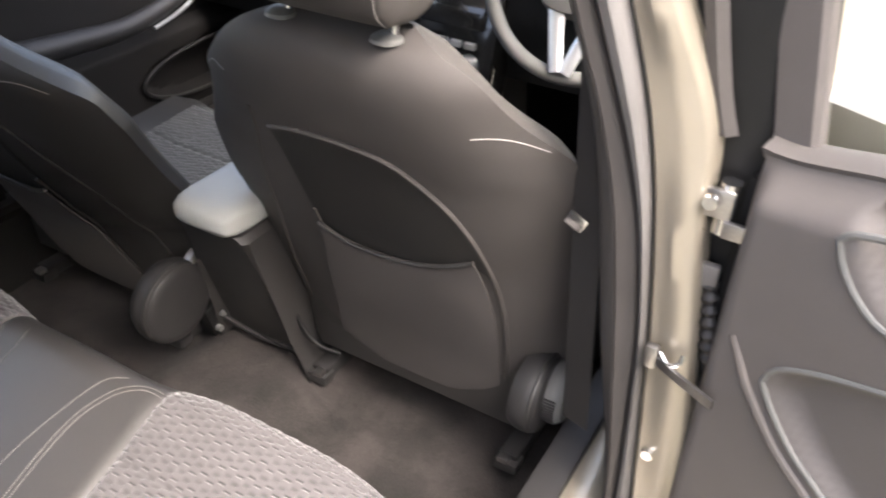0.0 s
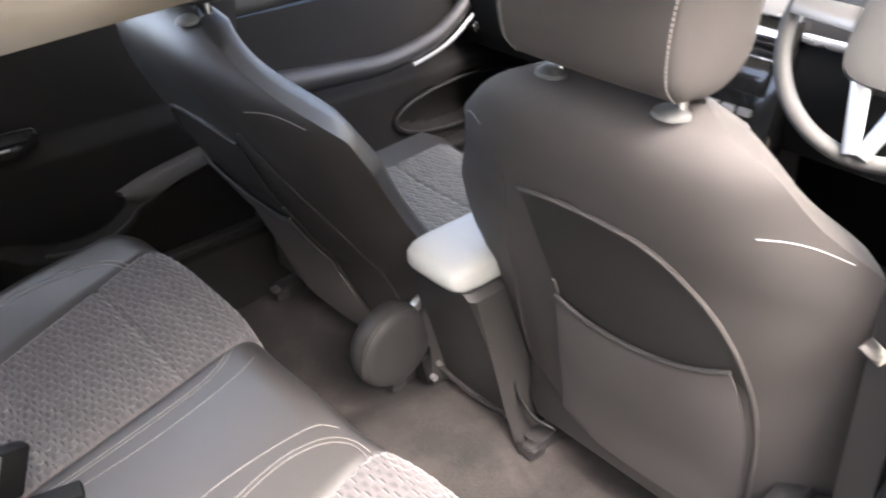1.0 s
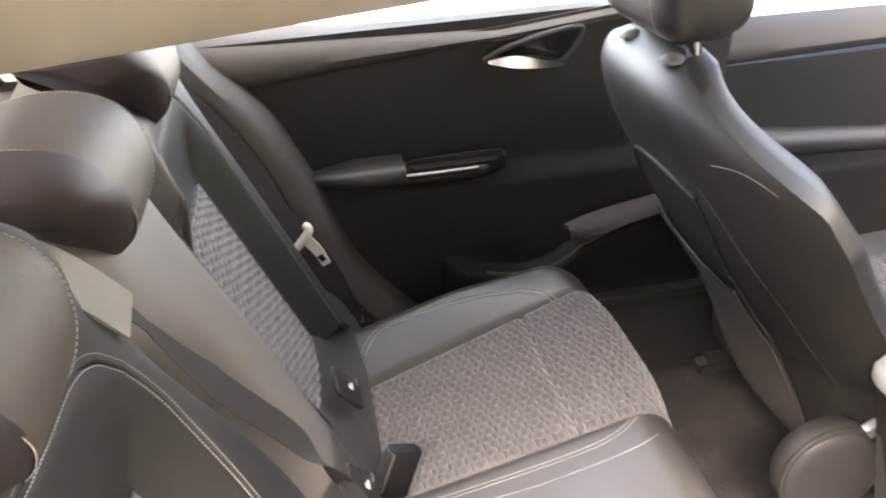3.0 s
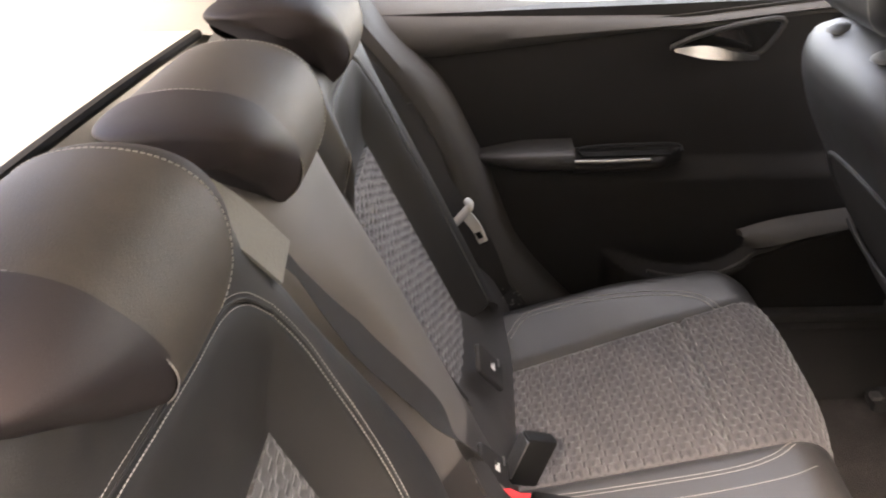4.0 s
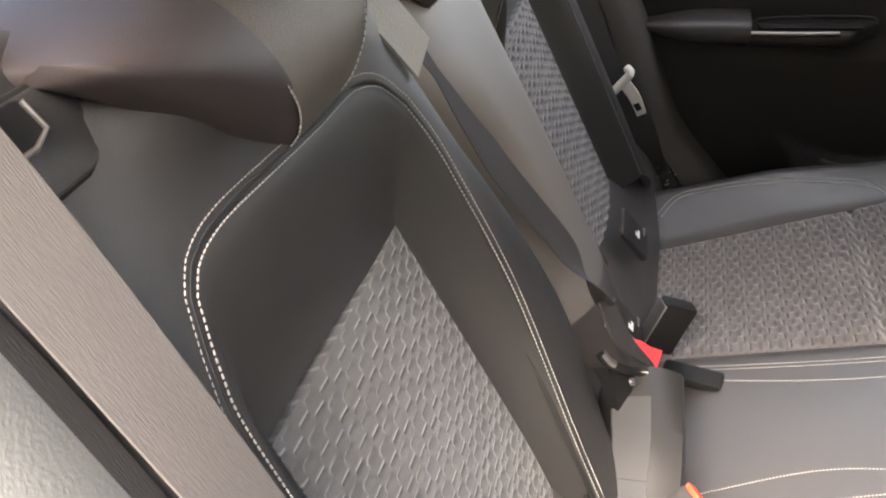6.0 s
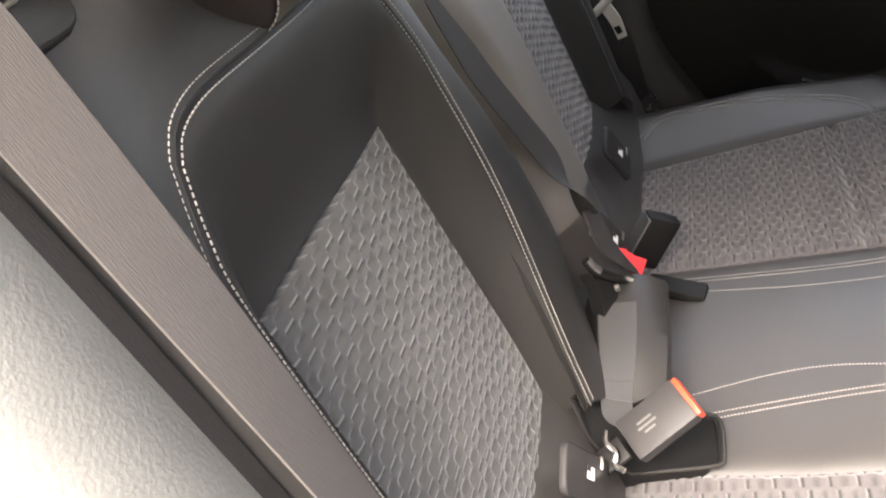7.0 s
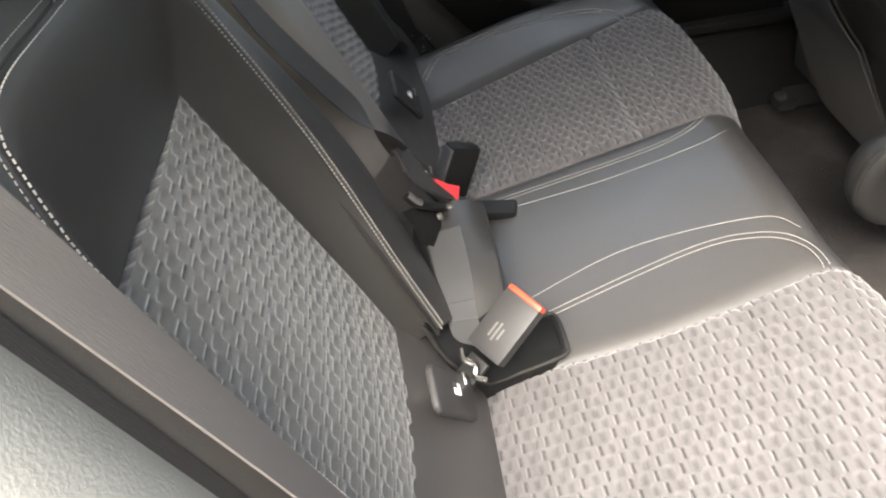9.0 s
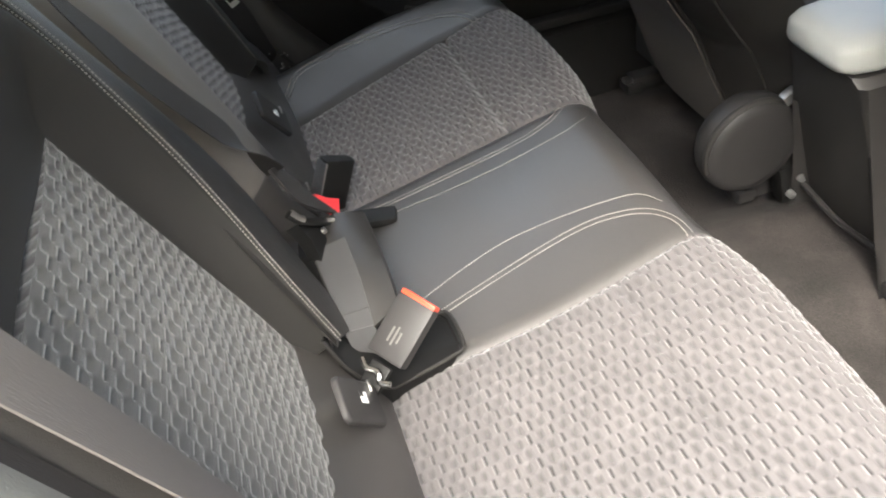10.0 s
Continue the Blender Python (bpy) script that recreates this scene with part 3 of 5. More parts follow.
# ---- headrests ----
def headrest(name, at, lean, width, seam, side_path, label, group, band_mat, cap_mat, post_x=0.055, scale=1.0, tuck=0.0):
    """A padded loaf: a band over front, top and back, two bulging end caps, stitched seams and posts."""
    thing = empty(name, label, "headrest", group, at)
    base = Matrix.Translation(at) @ Matrix.Rotation(lean, 4, "X") @ Matrix.Scale(scale, 4)
    prof = spline(side_path + side_path[:1], 97)[:-1]
    cy, cz = prof[:, 0].mean(), prof[:, 1].mean()
    top, low = prof[:, 1].max(), prof[:, 1].min()
    half = seam[0] + (seam[1] - seam[0]) * smooth01((prof[:, 1] - low) / (top - low) * 1.25)

    def place(x, y, z):
        return [tuple(base @ Vector(p)) for p in zip(np.broadcast_to(x, y.shape), y, z)]

    n = len(prof)
    rings = []
    for u in np.linspace(-1, 1, 15):
        grow = 1 + 0.012 * (1 - u * u)
        rings.append(place(half * u, cy + (prof[:, 0] - cy) * grow, cz + (prof[:, 1] - cz) * grow))
    verts, faces = loft(rings, False)
    solid("band", (verts, faces), band_mat, thing, "leatherette band over front and top")
    share = np.clip((top - prof[:, 1]) / (top - low), 0, 1)
    for k in (-1, 1):
        rings = []
        for t in np.linspace(0, 1, 14):
            w = t * math.pi / 2
            bulge, c = math.sin(w), max(math.cos(w), 0.02)
            if not tuck:
                x, yy, zz = (width / 2 - half) * bulge, cy + (prof[:, 0] - cy) * c ** 0.42, cz + (prof[:, 1] - cz) * c ** 0.42
            elif k < 0:
                x, yy, zz = (width / 2 - half) * 0.45 * bulge * (0.38 + 0.62 * smooth01((1 - share) * 1.15)), cy + (prof[:, 0] - cy) * c ** 0.8, cz + (prof[:, 1] - cz) * c ** 0.8
            else:
                # The outer end rises from the seam's foot towards its tip, clear of the backrest.
                x = (width / 2 - half) * bulge
                yy = cy + 0.008 * bulge + (prof[:, 0] - cy) * (0.25 + 0.75 * c ** 0.6)
                zz = cz + (prof[:, 1] - cz) * np.where(prof[:, 1] > cz, 0.70 + 0.30 * c ** 0.6, 1.0) + tuck * np.clip(half + x - seam[0], 0, 1) * share
            rings.append(place(k * (half + x), yy, zz))
        solid("end_cap", loft(rings), cap_mat, thing, "bulging end panel")
        edge = np.array(place(k * half, cy + (prof[:, 0] - cy) * 1.004, cz + (prof[:, 1] - cz) * 1.004))
        edge = np.vstack([edge, edge[:1]])
        mid = edge.mean(0)
        ups = edge - mid
        ups /= np.linalg.norm(ups, axis=1, keepdims=True)
        solid("stitching", stitches(edge, ups, 0.0030, 0.0015, 0.0005), THREAD, thing, "pale stitching along the seam")
        a, b = base @ Vector((k * post_x, cy, low + 0.01)), base @ Vector((k * post_x, cy, low - 0.06))
        solid("post", tube([a, (a + b) / 2, b], 0.006, 10), CHROME, thing, "bright metal post")
    return thing


REAR_PATH = [(-0.168, 0.945), (-0.150, 0.962), (-0.141, 0.985), (-0.142, 1.006), (-0.150, 1.027), (-0.166, 1.046), (-0.190, 1.058), (-0.222, 1.063),
             (-0.252, 1.060), (-0.276, 1.050), (-0.290, 1.034), (-0.286, 1.016), (-0.262, 0.998), (-0.232, 0.976), (-0.200, 0.957)]
for x, y, z, wide in ((0.297, -0.011, 0.003, 0.36), (0.004, -0.002, -0.004, 0.31), (-0.286, -0.002, 0.016, 0.31)):
    headrest("rear_headrest", (x, y, z), 0.0, wide, (0.040, 0.076), REAR_PATH,
             "low dark leatherette rear headrest with pale stitched seams", "rear headrests", HEADBAND_LIT, HEADCAP_SHADED, tuck=0.72)


# ---- body shell: roof, rails, pillars, shelf ----
gx, gy = np.linspace(-0.60, 0.60, 13), np.linspace(-0.54, 1.26, 22)
X, Y = np.meshgrid(gx, gy, indexing="ij")
structure("ceiling", pad(np.stack([X, Y, 1.43 - 0.05 * (X / 0.6) ** 2 - 0.03 * ((Y - 0.2) / 1.0) ** 2], -1), 0.04), HEADLINER, "pale cloth headliner of the car", "headliner")
for k in (1, -1):
    prof = [(0.525, 1.285), (0.54, 1.247), (0.56, 1.232), (0.582, 1.245), (0.605, 1.268), (0.625, 1.30), (0.60, 1.35), (0.54, 1.36)]
    rail = [[(k * x, y, z + 0.065 * y - 0.03 * max(y - 0.2, 0) ** 2) for x, z in prof] for y in np.linspace(-0.75, 1.35, 24)]
    structure("roof_rail", loft(rail), PAINT, "champagne painted roof side rail over the doors", "car body")
    seal = [(k * 0.545, y, 1.245 + 0.065 * y - 0.03 * max(y - 0.2, 0) ** 2) for y in np.linspace(-0.6, 1.2, 24)]
    structure("roof_seal", tube(seal, 0.007, 8), RUBBER, "grey rubber door seal under the roof rail", "door seal")

shelf_x, shelf_y = np.linspace(-0.56, 0.56, 29), np.linspace(-0.95, -0.43, 24)
X, Y = np.meshgrid(shelf_x, shelf_y, indexing="ij")
shelf = empty("parcel_shelf", "pale cloth-covered parcel shelf behind the rear headrests", "parcel shelf", at=(0, -0.6, 0.93))
Z = 0.958 + 0.012 * smooth01((Y + 0.43 + 0.10) / -0.1) + 0.012 * np.cos(X / 0.56 * math.pi / 2)
solid("panel", pad(np.stack([X, Y, Z], -1), 0.014), SHELFMAT, shelf)
solid("front_lip", tube([(x, -0.432, 0.953 + 0.012 * math.cos(x / 0.56 * math.pi / 2)) for x in np.linspace(-0.56, 0.56, 20)], 0.008, 8), BLACK, shelf, "black plastic front lip")

# Sides of the boot and tail, which close the place behind the seats.
for k in (1, -1):
    structure("quarter_panel", box((0.05, 0.66, 0.95), (k * 0.68, -0.62, 0.5), 0.02), TRIM, "light grey plastic trim beside the boot", "car trim")
    prof = [(k * 0.55, 0.95), (k * 0.66, 0.93), (k * 0.70, 0.98), (k * 0.62, 1.28), (k * 0.56, 1.28)]
    rings = []
    for t in np.linspace(0, 1, 14):
        z = 0.94 + 0.36 * t
        y0, y1 = -0.33 - 0.02 * t, -0.66 - 0.06 * t
        xi, xo = 0.60 - 0.05 * t, 0.70 - 0.07 * t
        rings.append([(k * xi, y0, z), (k * (xi + 0.03), y0 + 0.03, z), (k * xo, y0 + 0.02, z), (k * xo, y1, z), (k * (xi + 0.02), y1, z)])
    structure("rear_pillar", loft(rings), TRIM, "light grey plastic rear roof pillar", "car pillar")
structure("boot_floor", box((1.3, 0.7, 0.04), (0, -0.65, 0.42), 0.005), CARPET, "dark boot carpet behind the rear seat", "carpet")
structure("tailgate", box((1.3, 0.05, 0.62), (0, -0.98, 0.66), 0.015), TRIM, "light grey inner tailgate panel", "tailgate")
structure("firewall", box((1.44, 0.05, 0.75), (0, 1.95, 0.5), 0.01), BLACK, "black bulkhead under the dashboard", "car body")

# Sills under the doors.
for k in (1, -1):
    prof = [(0.63, 0.17), (0.64, 0.335), (0.67, 0.36), (0.72, 0.36), (0.775, 0.345), (0.79, 0.30), (0.79, 0.17)]
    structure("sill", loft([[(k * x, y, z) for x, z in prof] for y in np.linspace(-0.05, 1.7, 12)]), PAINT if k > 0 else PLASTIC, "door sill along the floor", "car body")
    structure("sill_cover", box((0.05, 1.5, 0.02), (k * 0.655, 0.8, 0.365), 0.006), PLASTIC, "charcoal plastic sill cover", "car trim")


# Middle pillars: inner trim, seal, painted face.
def pillar(k):
    """Inner trim, rubber seal and painted face of a middle pillar, leaning in towards the roof."""
    zz = np.linspace(0.34, 1.27, 44)
    xt = np.interp(zz, [0.34, 0.48, 0.66, 0.82, 0.92, 1.01, 1.06, 1.27], [0.735, 0.720, 0.684, 0.661, 0.642, 0.612, 0.588, 0.525])
    xs = np.interp(zz, [0.34, 0.50, 0.69, 0.84, 0.93, 1.02, 1.07, 1.27], [0.757, 0.751, 0.740, 0.716, 0.686, 0.648, 0.626, 0.550])
    xp = np.interp(zz, [0.34, 0.42, 0.69, 0.81, 0.91, 1.00, 1.08, 1.27], [0.780, 0.774, 0.750, 0.734, 0.717, 0.692, 0.662, 0.580])
    xr = np.interp(zz, [0.34, 0.47, 0.72, 0.82, 0.87, 0.93, 0.96, 1.00, 1.06, 1.27], [0.858, 0.843, 0.804, 0.786, 0.778, 0.779, 0.776, 0.758, 0.724, 0.630])
    soft = lambda a: np.convolve(np.r_[[a[0]] * 2, a, [a[-1]] * 2], np.ones(5) / 5, "valid")
    xt, xs, xp, xr = map(soft, (xt, xs, xp, xr))

    def col(section):
        return loft([[(k * x, y, z) for x, y in section(i, z)] for i, z in enumerate(zz)])
    # Far side: charcoal trim, and a black face in place of the paint.
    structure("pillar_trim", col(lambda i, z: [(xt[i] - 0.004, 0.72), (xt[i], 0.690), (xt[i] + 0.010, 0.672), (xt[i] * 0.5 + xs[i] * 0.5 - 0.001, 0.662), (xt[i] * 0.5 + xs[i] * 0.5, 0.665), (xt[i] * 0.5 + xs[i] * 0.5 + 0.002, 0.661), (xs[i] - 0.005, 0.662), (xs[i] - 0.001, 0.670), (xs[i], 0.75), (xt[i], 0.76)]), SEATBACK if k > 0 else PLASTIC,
              "plastic trim on the middle door pillar, grey-brown on the open side", "car pillar")
    structure("door_seal", col(lambda i, z: [(xs[i] + 0.001, 0.74), (xs[i] + 0.001, 0.668), (xs[i] * 0.75 + xp[i] * 0.25, 0.655), (xs[i] * 0.45 + xp[i] * 0.55, 0.652), (xs[i] * 0.2 + xp[i] * 0.8, 0.657), (xp[i] - 0.003, 0.668), (xp[i] - 0.003, 0.74)]), RUBBER, "rubber seal along the door opening", "door seal")

    def face(i, z):
        w = xr[i] - xp[i]
        dent = 0.006 * smooth01((z - 0.88) / 0.05) * smooth01((1.06 - z) / 0.05)
        return [(xp[i] - 0.002, 0.80), (xp[i] - 0.001, 0.672), (xp[i] + 0.005, 0.665), (xp[i] + 0.34 * w, 0.664 + dent * 0.2), (xp[i] + 0.46 * w, 0.659 + dent), (xp[i] + 0.84 * w, 0.660 + dent), (xp[i] + 0.93 * w, 0.664 + dent), (xr[i], 0.680), (xr[i] + 0.002, 0.80)]
    structure("middle_pillar", col(face), PAINT if k > 0 else BLACK, "middle door pillar, champagne painted on the open side only", "car pillar")


pillar(1)
pillar(-1)

# The closed front door behind the pillar, on the open side.
fdoor = empty("door_front_near", "closed front car door with dark inner panel", "car door", at=(0.76, 1.2, 0.35), kind="structure")
solid("inner_panel", box((0.04, 1.10, 0.58), (0.715, 1.33, 0.58), 0.02), DOORPANEL_SHADED, fdoor, "dark inner panel")
solid("outer_skin", box((0.05, 1.12, 0.66), (0.815, 1.33, 0.62), 0.02), PAINT, fdoor, "champagne painted outer skin")
solid("door_edge", box((0.09, 0.03, 0.64), (0.775, 0.815, 0.62), 0.006), BLACK, fdoor, "dark door edge")
solid("window_frame", box((0.03, 0.05, 0.36), (0.745, 0.83, 1.12), 0.008), BLACK, fdoor, "black window frame upright")
np_ = solid("pane", box((0.005, 1.0, 0.36), (0.75, 1.33, 1.12), 0), GLASS, fdoor, "clear window glass")
np_.visible_shadow = False
fbelt = empty("seat_belt", "dark front seat belt hanging by the pillar with a steel tongue", "seat belt", "seat belts", (0.64, 0.70, 0.6))
solid("webbing", ribbon(spline([(0.60, 0.74, 1.15), (0.625, 0.72, 0.95), (0.645, 0.71, 0.75), (0.665, 0.72, 0.45)], 40), (-0.3, -0.9, 0.1), 0.045), WEB_DARK, fbelt)
solid("tongue", box((0.026, 0.006, 0.022), (0.634, 0.690, 0.80), 0.003, Matrix.Rotation(radians(25), 4, "Y")), CHROME, fbelt, "bright steel tongue")

# Catch strap and hinges between the pillar and the open door.
strap = empty("door_check_strap", "steel door check strap joining pillar and open door", "hinge", at=(0.77, 0.64, 0.66))
solid("arm", pad(np.stack([spline([(0.766, 0.652, 0.680 + k), (0.795, 0.638, 0.676 + k), (0.845, 0.622, 0.668 + k)], 12) for k in (-0.006, 0.006)], 0), 0.005), STEEL, strap)
solid("bracket", box((0.016, 0.012, 0.032), (0.762, 0.650, 0.680), 0.004), STEEL, strap)
solid("stop", tube(spline([(0.772, 0.648, 0.690), (0.784, 0.640, 0.684), (0.796, 0.640, 0.690), (0.798, 0.645, 0.700)], 14), 0.0028, 8), CHROME, strap, "bright wire stop")
# Jamb filling the gap, painted black to hold the shade there.
jamb = []
for z in np.linspace(0.34, 1.30, 18):
    x0 = np.interp(z, [0.34, 0.47, 0.72, 0.87, 0.96, 1.06, 1.27], [0.870, 0.855, 0.816, 0.792, 0.788, 0.738, 0.645])
    jamb.append([(x0 - 0.02, 0.705, z), (x0 + 0.01, 0.700, z), (0.845 - 0.16 * max(z - 0.98, 0), 0.712, z), (0.86 - 0.16 * max(z - 0.98, 0), 0.76, z), (x0 - 0.02, 0.78, z)])
structure("door_jamb", loft(jamb), BLACK, "jamb in the gap behind the open door, black for its shade", "car body")
# Brown strip added for the outdoors glimpsed through the door gap.
view_strip = spline([(0.690, 0.694, 1.26), (0.728, 0.692, 1.09), (0.752, 0.690, 1.00), (0.768, 0.690, 0.955)], 16)
structure("jamb_flange", pad(np.stack([view_strip, view_strip + np.array([0.010, -0.004, 0.0]), view_strip + np.array([0.020, 0.002, 0.002])], 0), 0.004), SEATBACK, "brown strip added for the view out through the door gap", "car body")
boot = empty("cable_boot", "black rubber cable boot between pillar and open door", "cable boot", at=(0.82, 0.69, 0.72))
path = spline([(0.800, 0.688, 0.78), (0.812, 0.680, 0.73), (0.822, 0.678, 0.68), (0.842, 0.690, 0.64)], 60)
solid("bellows", tube(path, 0.009 + 0.0022 * np.sin(np.linspace(0, 60, 60)), 12), PLASTIC, boot)
solid("plug", box((0.022, 0.012, 0.030), (0.797, 0.684, 0.79), 0.004), RUBBER, boot, "grey plug of the boot")
# ---- open rear door beside the camera ----
DOOR = Matrix.Translation((0.83, 0.70, 0.0)) @ Matrix.Rotation(radians(-25), 4, "Z")


def on_door(geo, m=DOOR):
    v = [tuple(m @ Vector(p)) for p in geo[0]]
    return (v, *geo[1:])


door = empty("door_open", "open rear car door with brown-grey inner panel", "car door", at=(0.83, 0.70, 0.35), kind="structure")
for z in (0.88, 0.50):
    hinge = solid("hinge", tube([(0.797, 0.682, z - 0.03), (0.797, 0.682, z), (0.797, 0.682, z + 0.03)], 0.011, 14), CHROME, door, "bright steel door hinge")
    solid("leaf", box((0.030, 0.008, 0.034), (0.790, 0.674, z + 0.006), 0.003), STEEL, hinge)
    solid("leaf", box((0.036, 0.008, 0.020), (0.817, 0.670, z - 0.020), 0.003), STEEL, hinge)
    solid("bolt", lathe([(0.0005, -0.008), (0.008, -0.008), (0.009, -0.002), (0.009, 0.0)], (0.783, 0.664, z + 0.012), "y", 10), CHROME, hinge)
# Along the door: a metres out from the hinge; its inner face looks to local -y.
aa, zz = np.linspace(0.0, 0.92, 110), np.linspace(0.34, 0.958, 90)
A, Zg = np.meshgrid(aa, zz, indexing="ij")
depth = -0.02 - 0.035 * smooth01((0.955 - Zg) / 0.05) * smooth01((Zg - 0.33) / 0.05) * smooth01((A + 0.005) / 0.03)
UPPER = [(0.113, 0.924), (0.130, 0.938), (0.20, 0.952), (0.42, 0.958), (0.60, 0.940), (0.62, 0.905), (0.52, 0.880), (0.30, 0.862), (0.19, 0.862), (0.150, 0.876), (0.124, 0.902)]
LOWER = [(0.087, 0.731), (0.093, 0.750), (0.115, 0.768), (0.165, 0.792), (0.25, 0.818), (0.45, 0.840), (0.68, 0.835), (0.80, 0.76), (0.76, 0.64), (0.60, 0.57), (0.40, 0.565), (0.26, 0.605), (0.183, 0.649), (0.141, 0.673), (0.106, 0.705)]


def loop(points):
    return spline(points + points[:1], 121)[:-1]


def inside(points, a, z, rim):
    """1 well inside a closed outline, 0 outside, soft over the share rim of the way in."""
    p = loop(points)
    c = p.mean(0)
    q = p - c
    ang = np.arctan2(q[:, 1] * 2.5, q[:, 0])
    order = np.argsort(ang)
    r = np.interp(np.arctan2((z - c[1]) * 2.5, a - c[0]), ang[order], np.hypot(q[:, 0], q[:, 1] * 2.5)[order], period=2 * math.pi)
    return smooth01((1 - np.hypot(a - c[0], (z - c[1]) * 2.5) / r) / rim)


depth = depth + 0.024 * inside(UPPER, A, Zg, 0.10) + 0.022 * inside(LOWER, A, Zg, 0.10)
panel_ = solid("inner_panel", on_door(pad(np.stack([A, depth, Zg + 0.03 * smooth01((Zg - 0.80) / 0.15) * smooth01(A / 0.16)], -1), 0.05, flip=False)), DOORPANEL_LIT, door, "grey-brown moulded inner panel")
for pts, o, r in ((UPPER, -0.054, 0.0042), (LOWER, -0.054, 0.0036)):
    solid("bead", on_door(tube([(a_, o, z_) for a_, z_ in loop(pts)], r, 8, True)), TRIM_MID, panel_, "raised grey bead round the recess")
ridge = spline([(0.040, -0.051, 0.760), (0.057, -0.053, 0.735), (0.076, -0.054, 0.709), (0.122, -0.054, 0.664), (0.167, -0.054, 0.637), (0.26, -0.054, 0.585), (0.40, -0.054, 0.545)], 60)
solid("ridge", on_door(tube(ridge, 0.006, 8)), DOORPANEL_LIT, panel_, "moulded ridge beside the pocket")
solid("outer_skin", on_door(box((0.95, 0.03, 0.66), (0.47, 0.075, 0.66), 0.012)), PAINT, door, "champagne painted outer skin")
solid("door_edge", on_door(box((0.03, 0.10, 0.58), (0.0, 0.03, 0.63), 0.01)), BLACK, door, "dark edge of the door")
def upright(name, low, high, y0, y1, mat, note):
    rings = []
    for t in np.linspace(0, 1, 12):
        a0, a1, z = (low[i] + (high[i] - low[i]) * t for i in range(3))
        a0, a1 = a0 - 0.012 * t * t, a1 - 0.012 * t * t
        rings.append([(a0, y1, z), (a0, y0 + 0.006, z), (a0 + 0.006, y0, z), (a1 - 0.006, y0, z), (a1, y0 + 0.006, z), (a1, y1, z)])
    return solid(name, on_door(loft(rings)), mat, door, note)


upright("window_frame", (-0.004, 0.047, 0.93), (-0.095, -0.030, 1.31), -0.006, 0.012, DOORPANEL_LIT, "grey window frame upright")
upright("window_seal", (-0.060, -0.005, 0.86), (-0.120, -0.096, 1.31), 0.004, 0.055, BLACK, "black window frame seal")
solid("window_frame", on_door(box((0.80, 0.045, 0.05), (0.42, 0.02, 1.31), 0.012)), SEATBACK, door, "grey window frame top")
sill_a, sill_t = np.meshgrid(np.linspace(-0.005, 0.9, 60), np.linspace(0, math.pi, 8), indexing="ij")
SILL_Z = 0.956 + 0.03 * smooth01(sill_a / 0.16) + 0.010 * np.sin(sill_t)
solid("window_sill", on_door(pad(np.stack([sill_a, -0.024 + 0.054 * sill_t / math.pi, SILL_Z], -1), 0.015)), DOORPANEL_LIT, door, "soft grey window sill")
pane = solid("pane", on_door(box((0.82, 0.005, 0.33), (0.44, 0.010, 1.13), 0)), GLASS, door, "clear window glass")
pane.visible_shadow = False

# ---- trim beside the rear seat at the open door ----
side_trim = empty("seat_side_trim", "light grey grained plastic trim beside the rear backrest", "car trim", at=(0.62, -0.1, 0.5))
TURN = 0.42
ss, uu = np.linspace(-0.10, 0.62, 40), np.linspace(0, 1, 34)
S, U = np.meshgrid(ss, uu, indexing="ij")
xx = 0.541 + 0.138 * U
oo = 0.006 + 0.024 * np.sin(np.clip(U * 1.15, 0, 1) * math.pi) - 0.03 * U - 0.06 * smooth01((U - TURN) / (1 - TURN)) ** 1.3
solid("panel", pad(back_at(xx, S, oo), 0.05), TRIM, side_trim)

# ---- closed doors on the far side ----
def far_door(name, y0, y1, label):
    return empty(name, label, "car door", at=(-0.72, (y0 + y1) / 2, 0.35), kind="structure")


rear = far_door("door_rear_closed", -0.15, 0.66, "closed rear car door with shade-dark panel and chrome handle")
yy, zz = np.linspace(-0.30, 0.74, 170), np.linspace(0.30, 0.935, 150)
Yg, Zg = np.meshgrid(yy, zz, indexing="ij")
LIP = spline([(0.20, 0.505), (0.24, 0.488), (0.322, 0.457), (0.408, 0.453), (0.461, 0.474), (0.487, 0.496), (0.515, 0.505), (0.571, 0.529), (0.68, 0.565)], 60)
lip = np.interp(Yg, LIP[:, 0], LIP[:, 1])
bulge = 0.020 * smooth01((0.67 - Zg) / 0.05) * smooth01((Yg + 0.08) / 0.12)
bin_ = 0.040 * smooth01((lip - Zg) / 0.018) * smooth01((Yg - 0.21) / 0.05)
xg = -0.715 + bulge + bin_
solid("inner_panel", pad(np.stack([xg, Yg, Zg], -1), 0.05, flip=False), DOORPANEL_SHADED, rear, "moulded inner panel toned dark for shade")
edge_pts = np.stack([-0.652 - 0.035 * (1 - smooth01((LIP[:, 0] - 0.21) / 0.07)), LIP[:, 0], LIP[:, 1] - 0.002], 1)
# Lip and ledge wear paler trim, so the light they catch is in colour.
solid("pocket_lip", tube(edge_pts[12:], 0.004, 10), DOORTOP, rear, "rounded lip of the door pocket")
low_edge = spline([(-0.664, 0.474, 0.517), (-0.652, 0.500, 0.511), (-0.650, 0.571, 0.526), (-0.650, 0.66, 0.543)], 20)
high_edge = spline([(-0.670, 0.458, 0.524), (-0.676, 0.500, 0.536), (-0.682, 0.564, 0.545), (-0.686, 0.66, 0.556)], 20)
g = np.stack([low_edge + (high_edge - low_edge) * q + np.array([0.006, 0, 0.004]) * math.sin(q * math.pi) for q in np.linspace(0, 1, 7)], 0)
solid("pocket_ledge", pad(g, 0.012), DOORTOP, rear, "ledge of the door pocket, toned paler for the light on it")
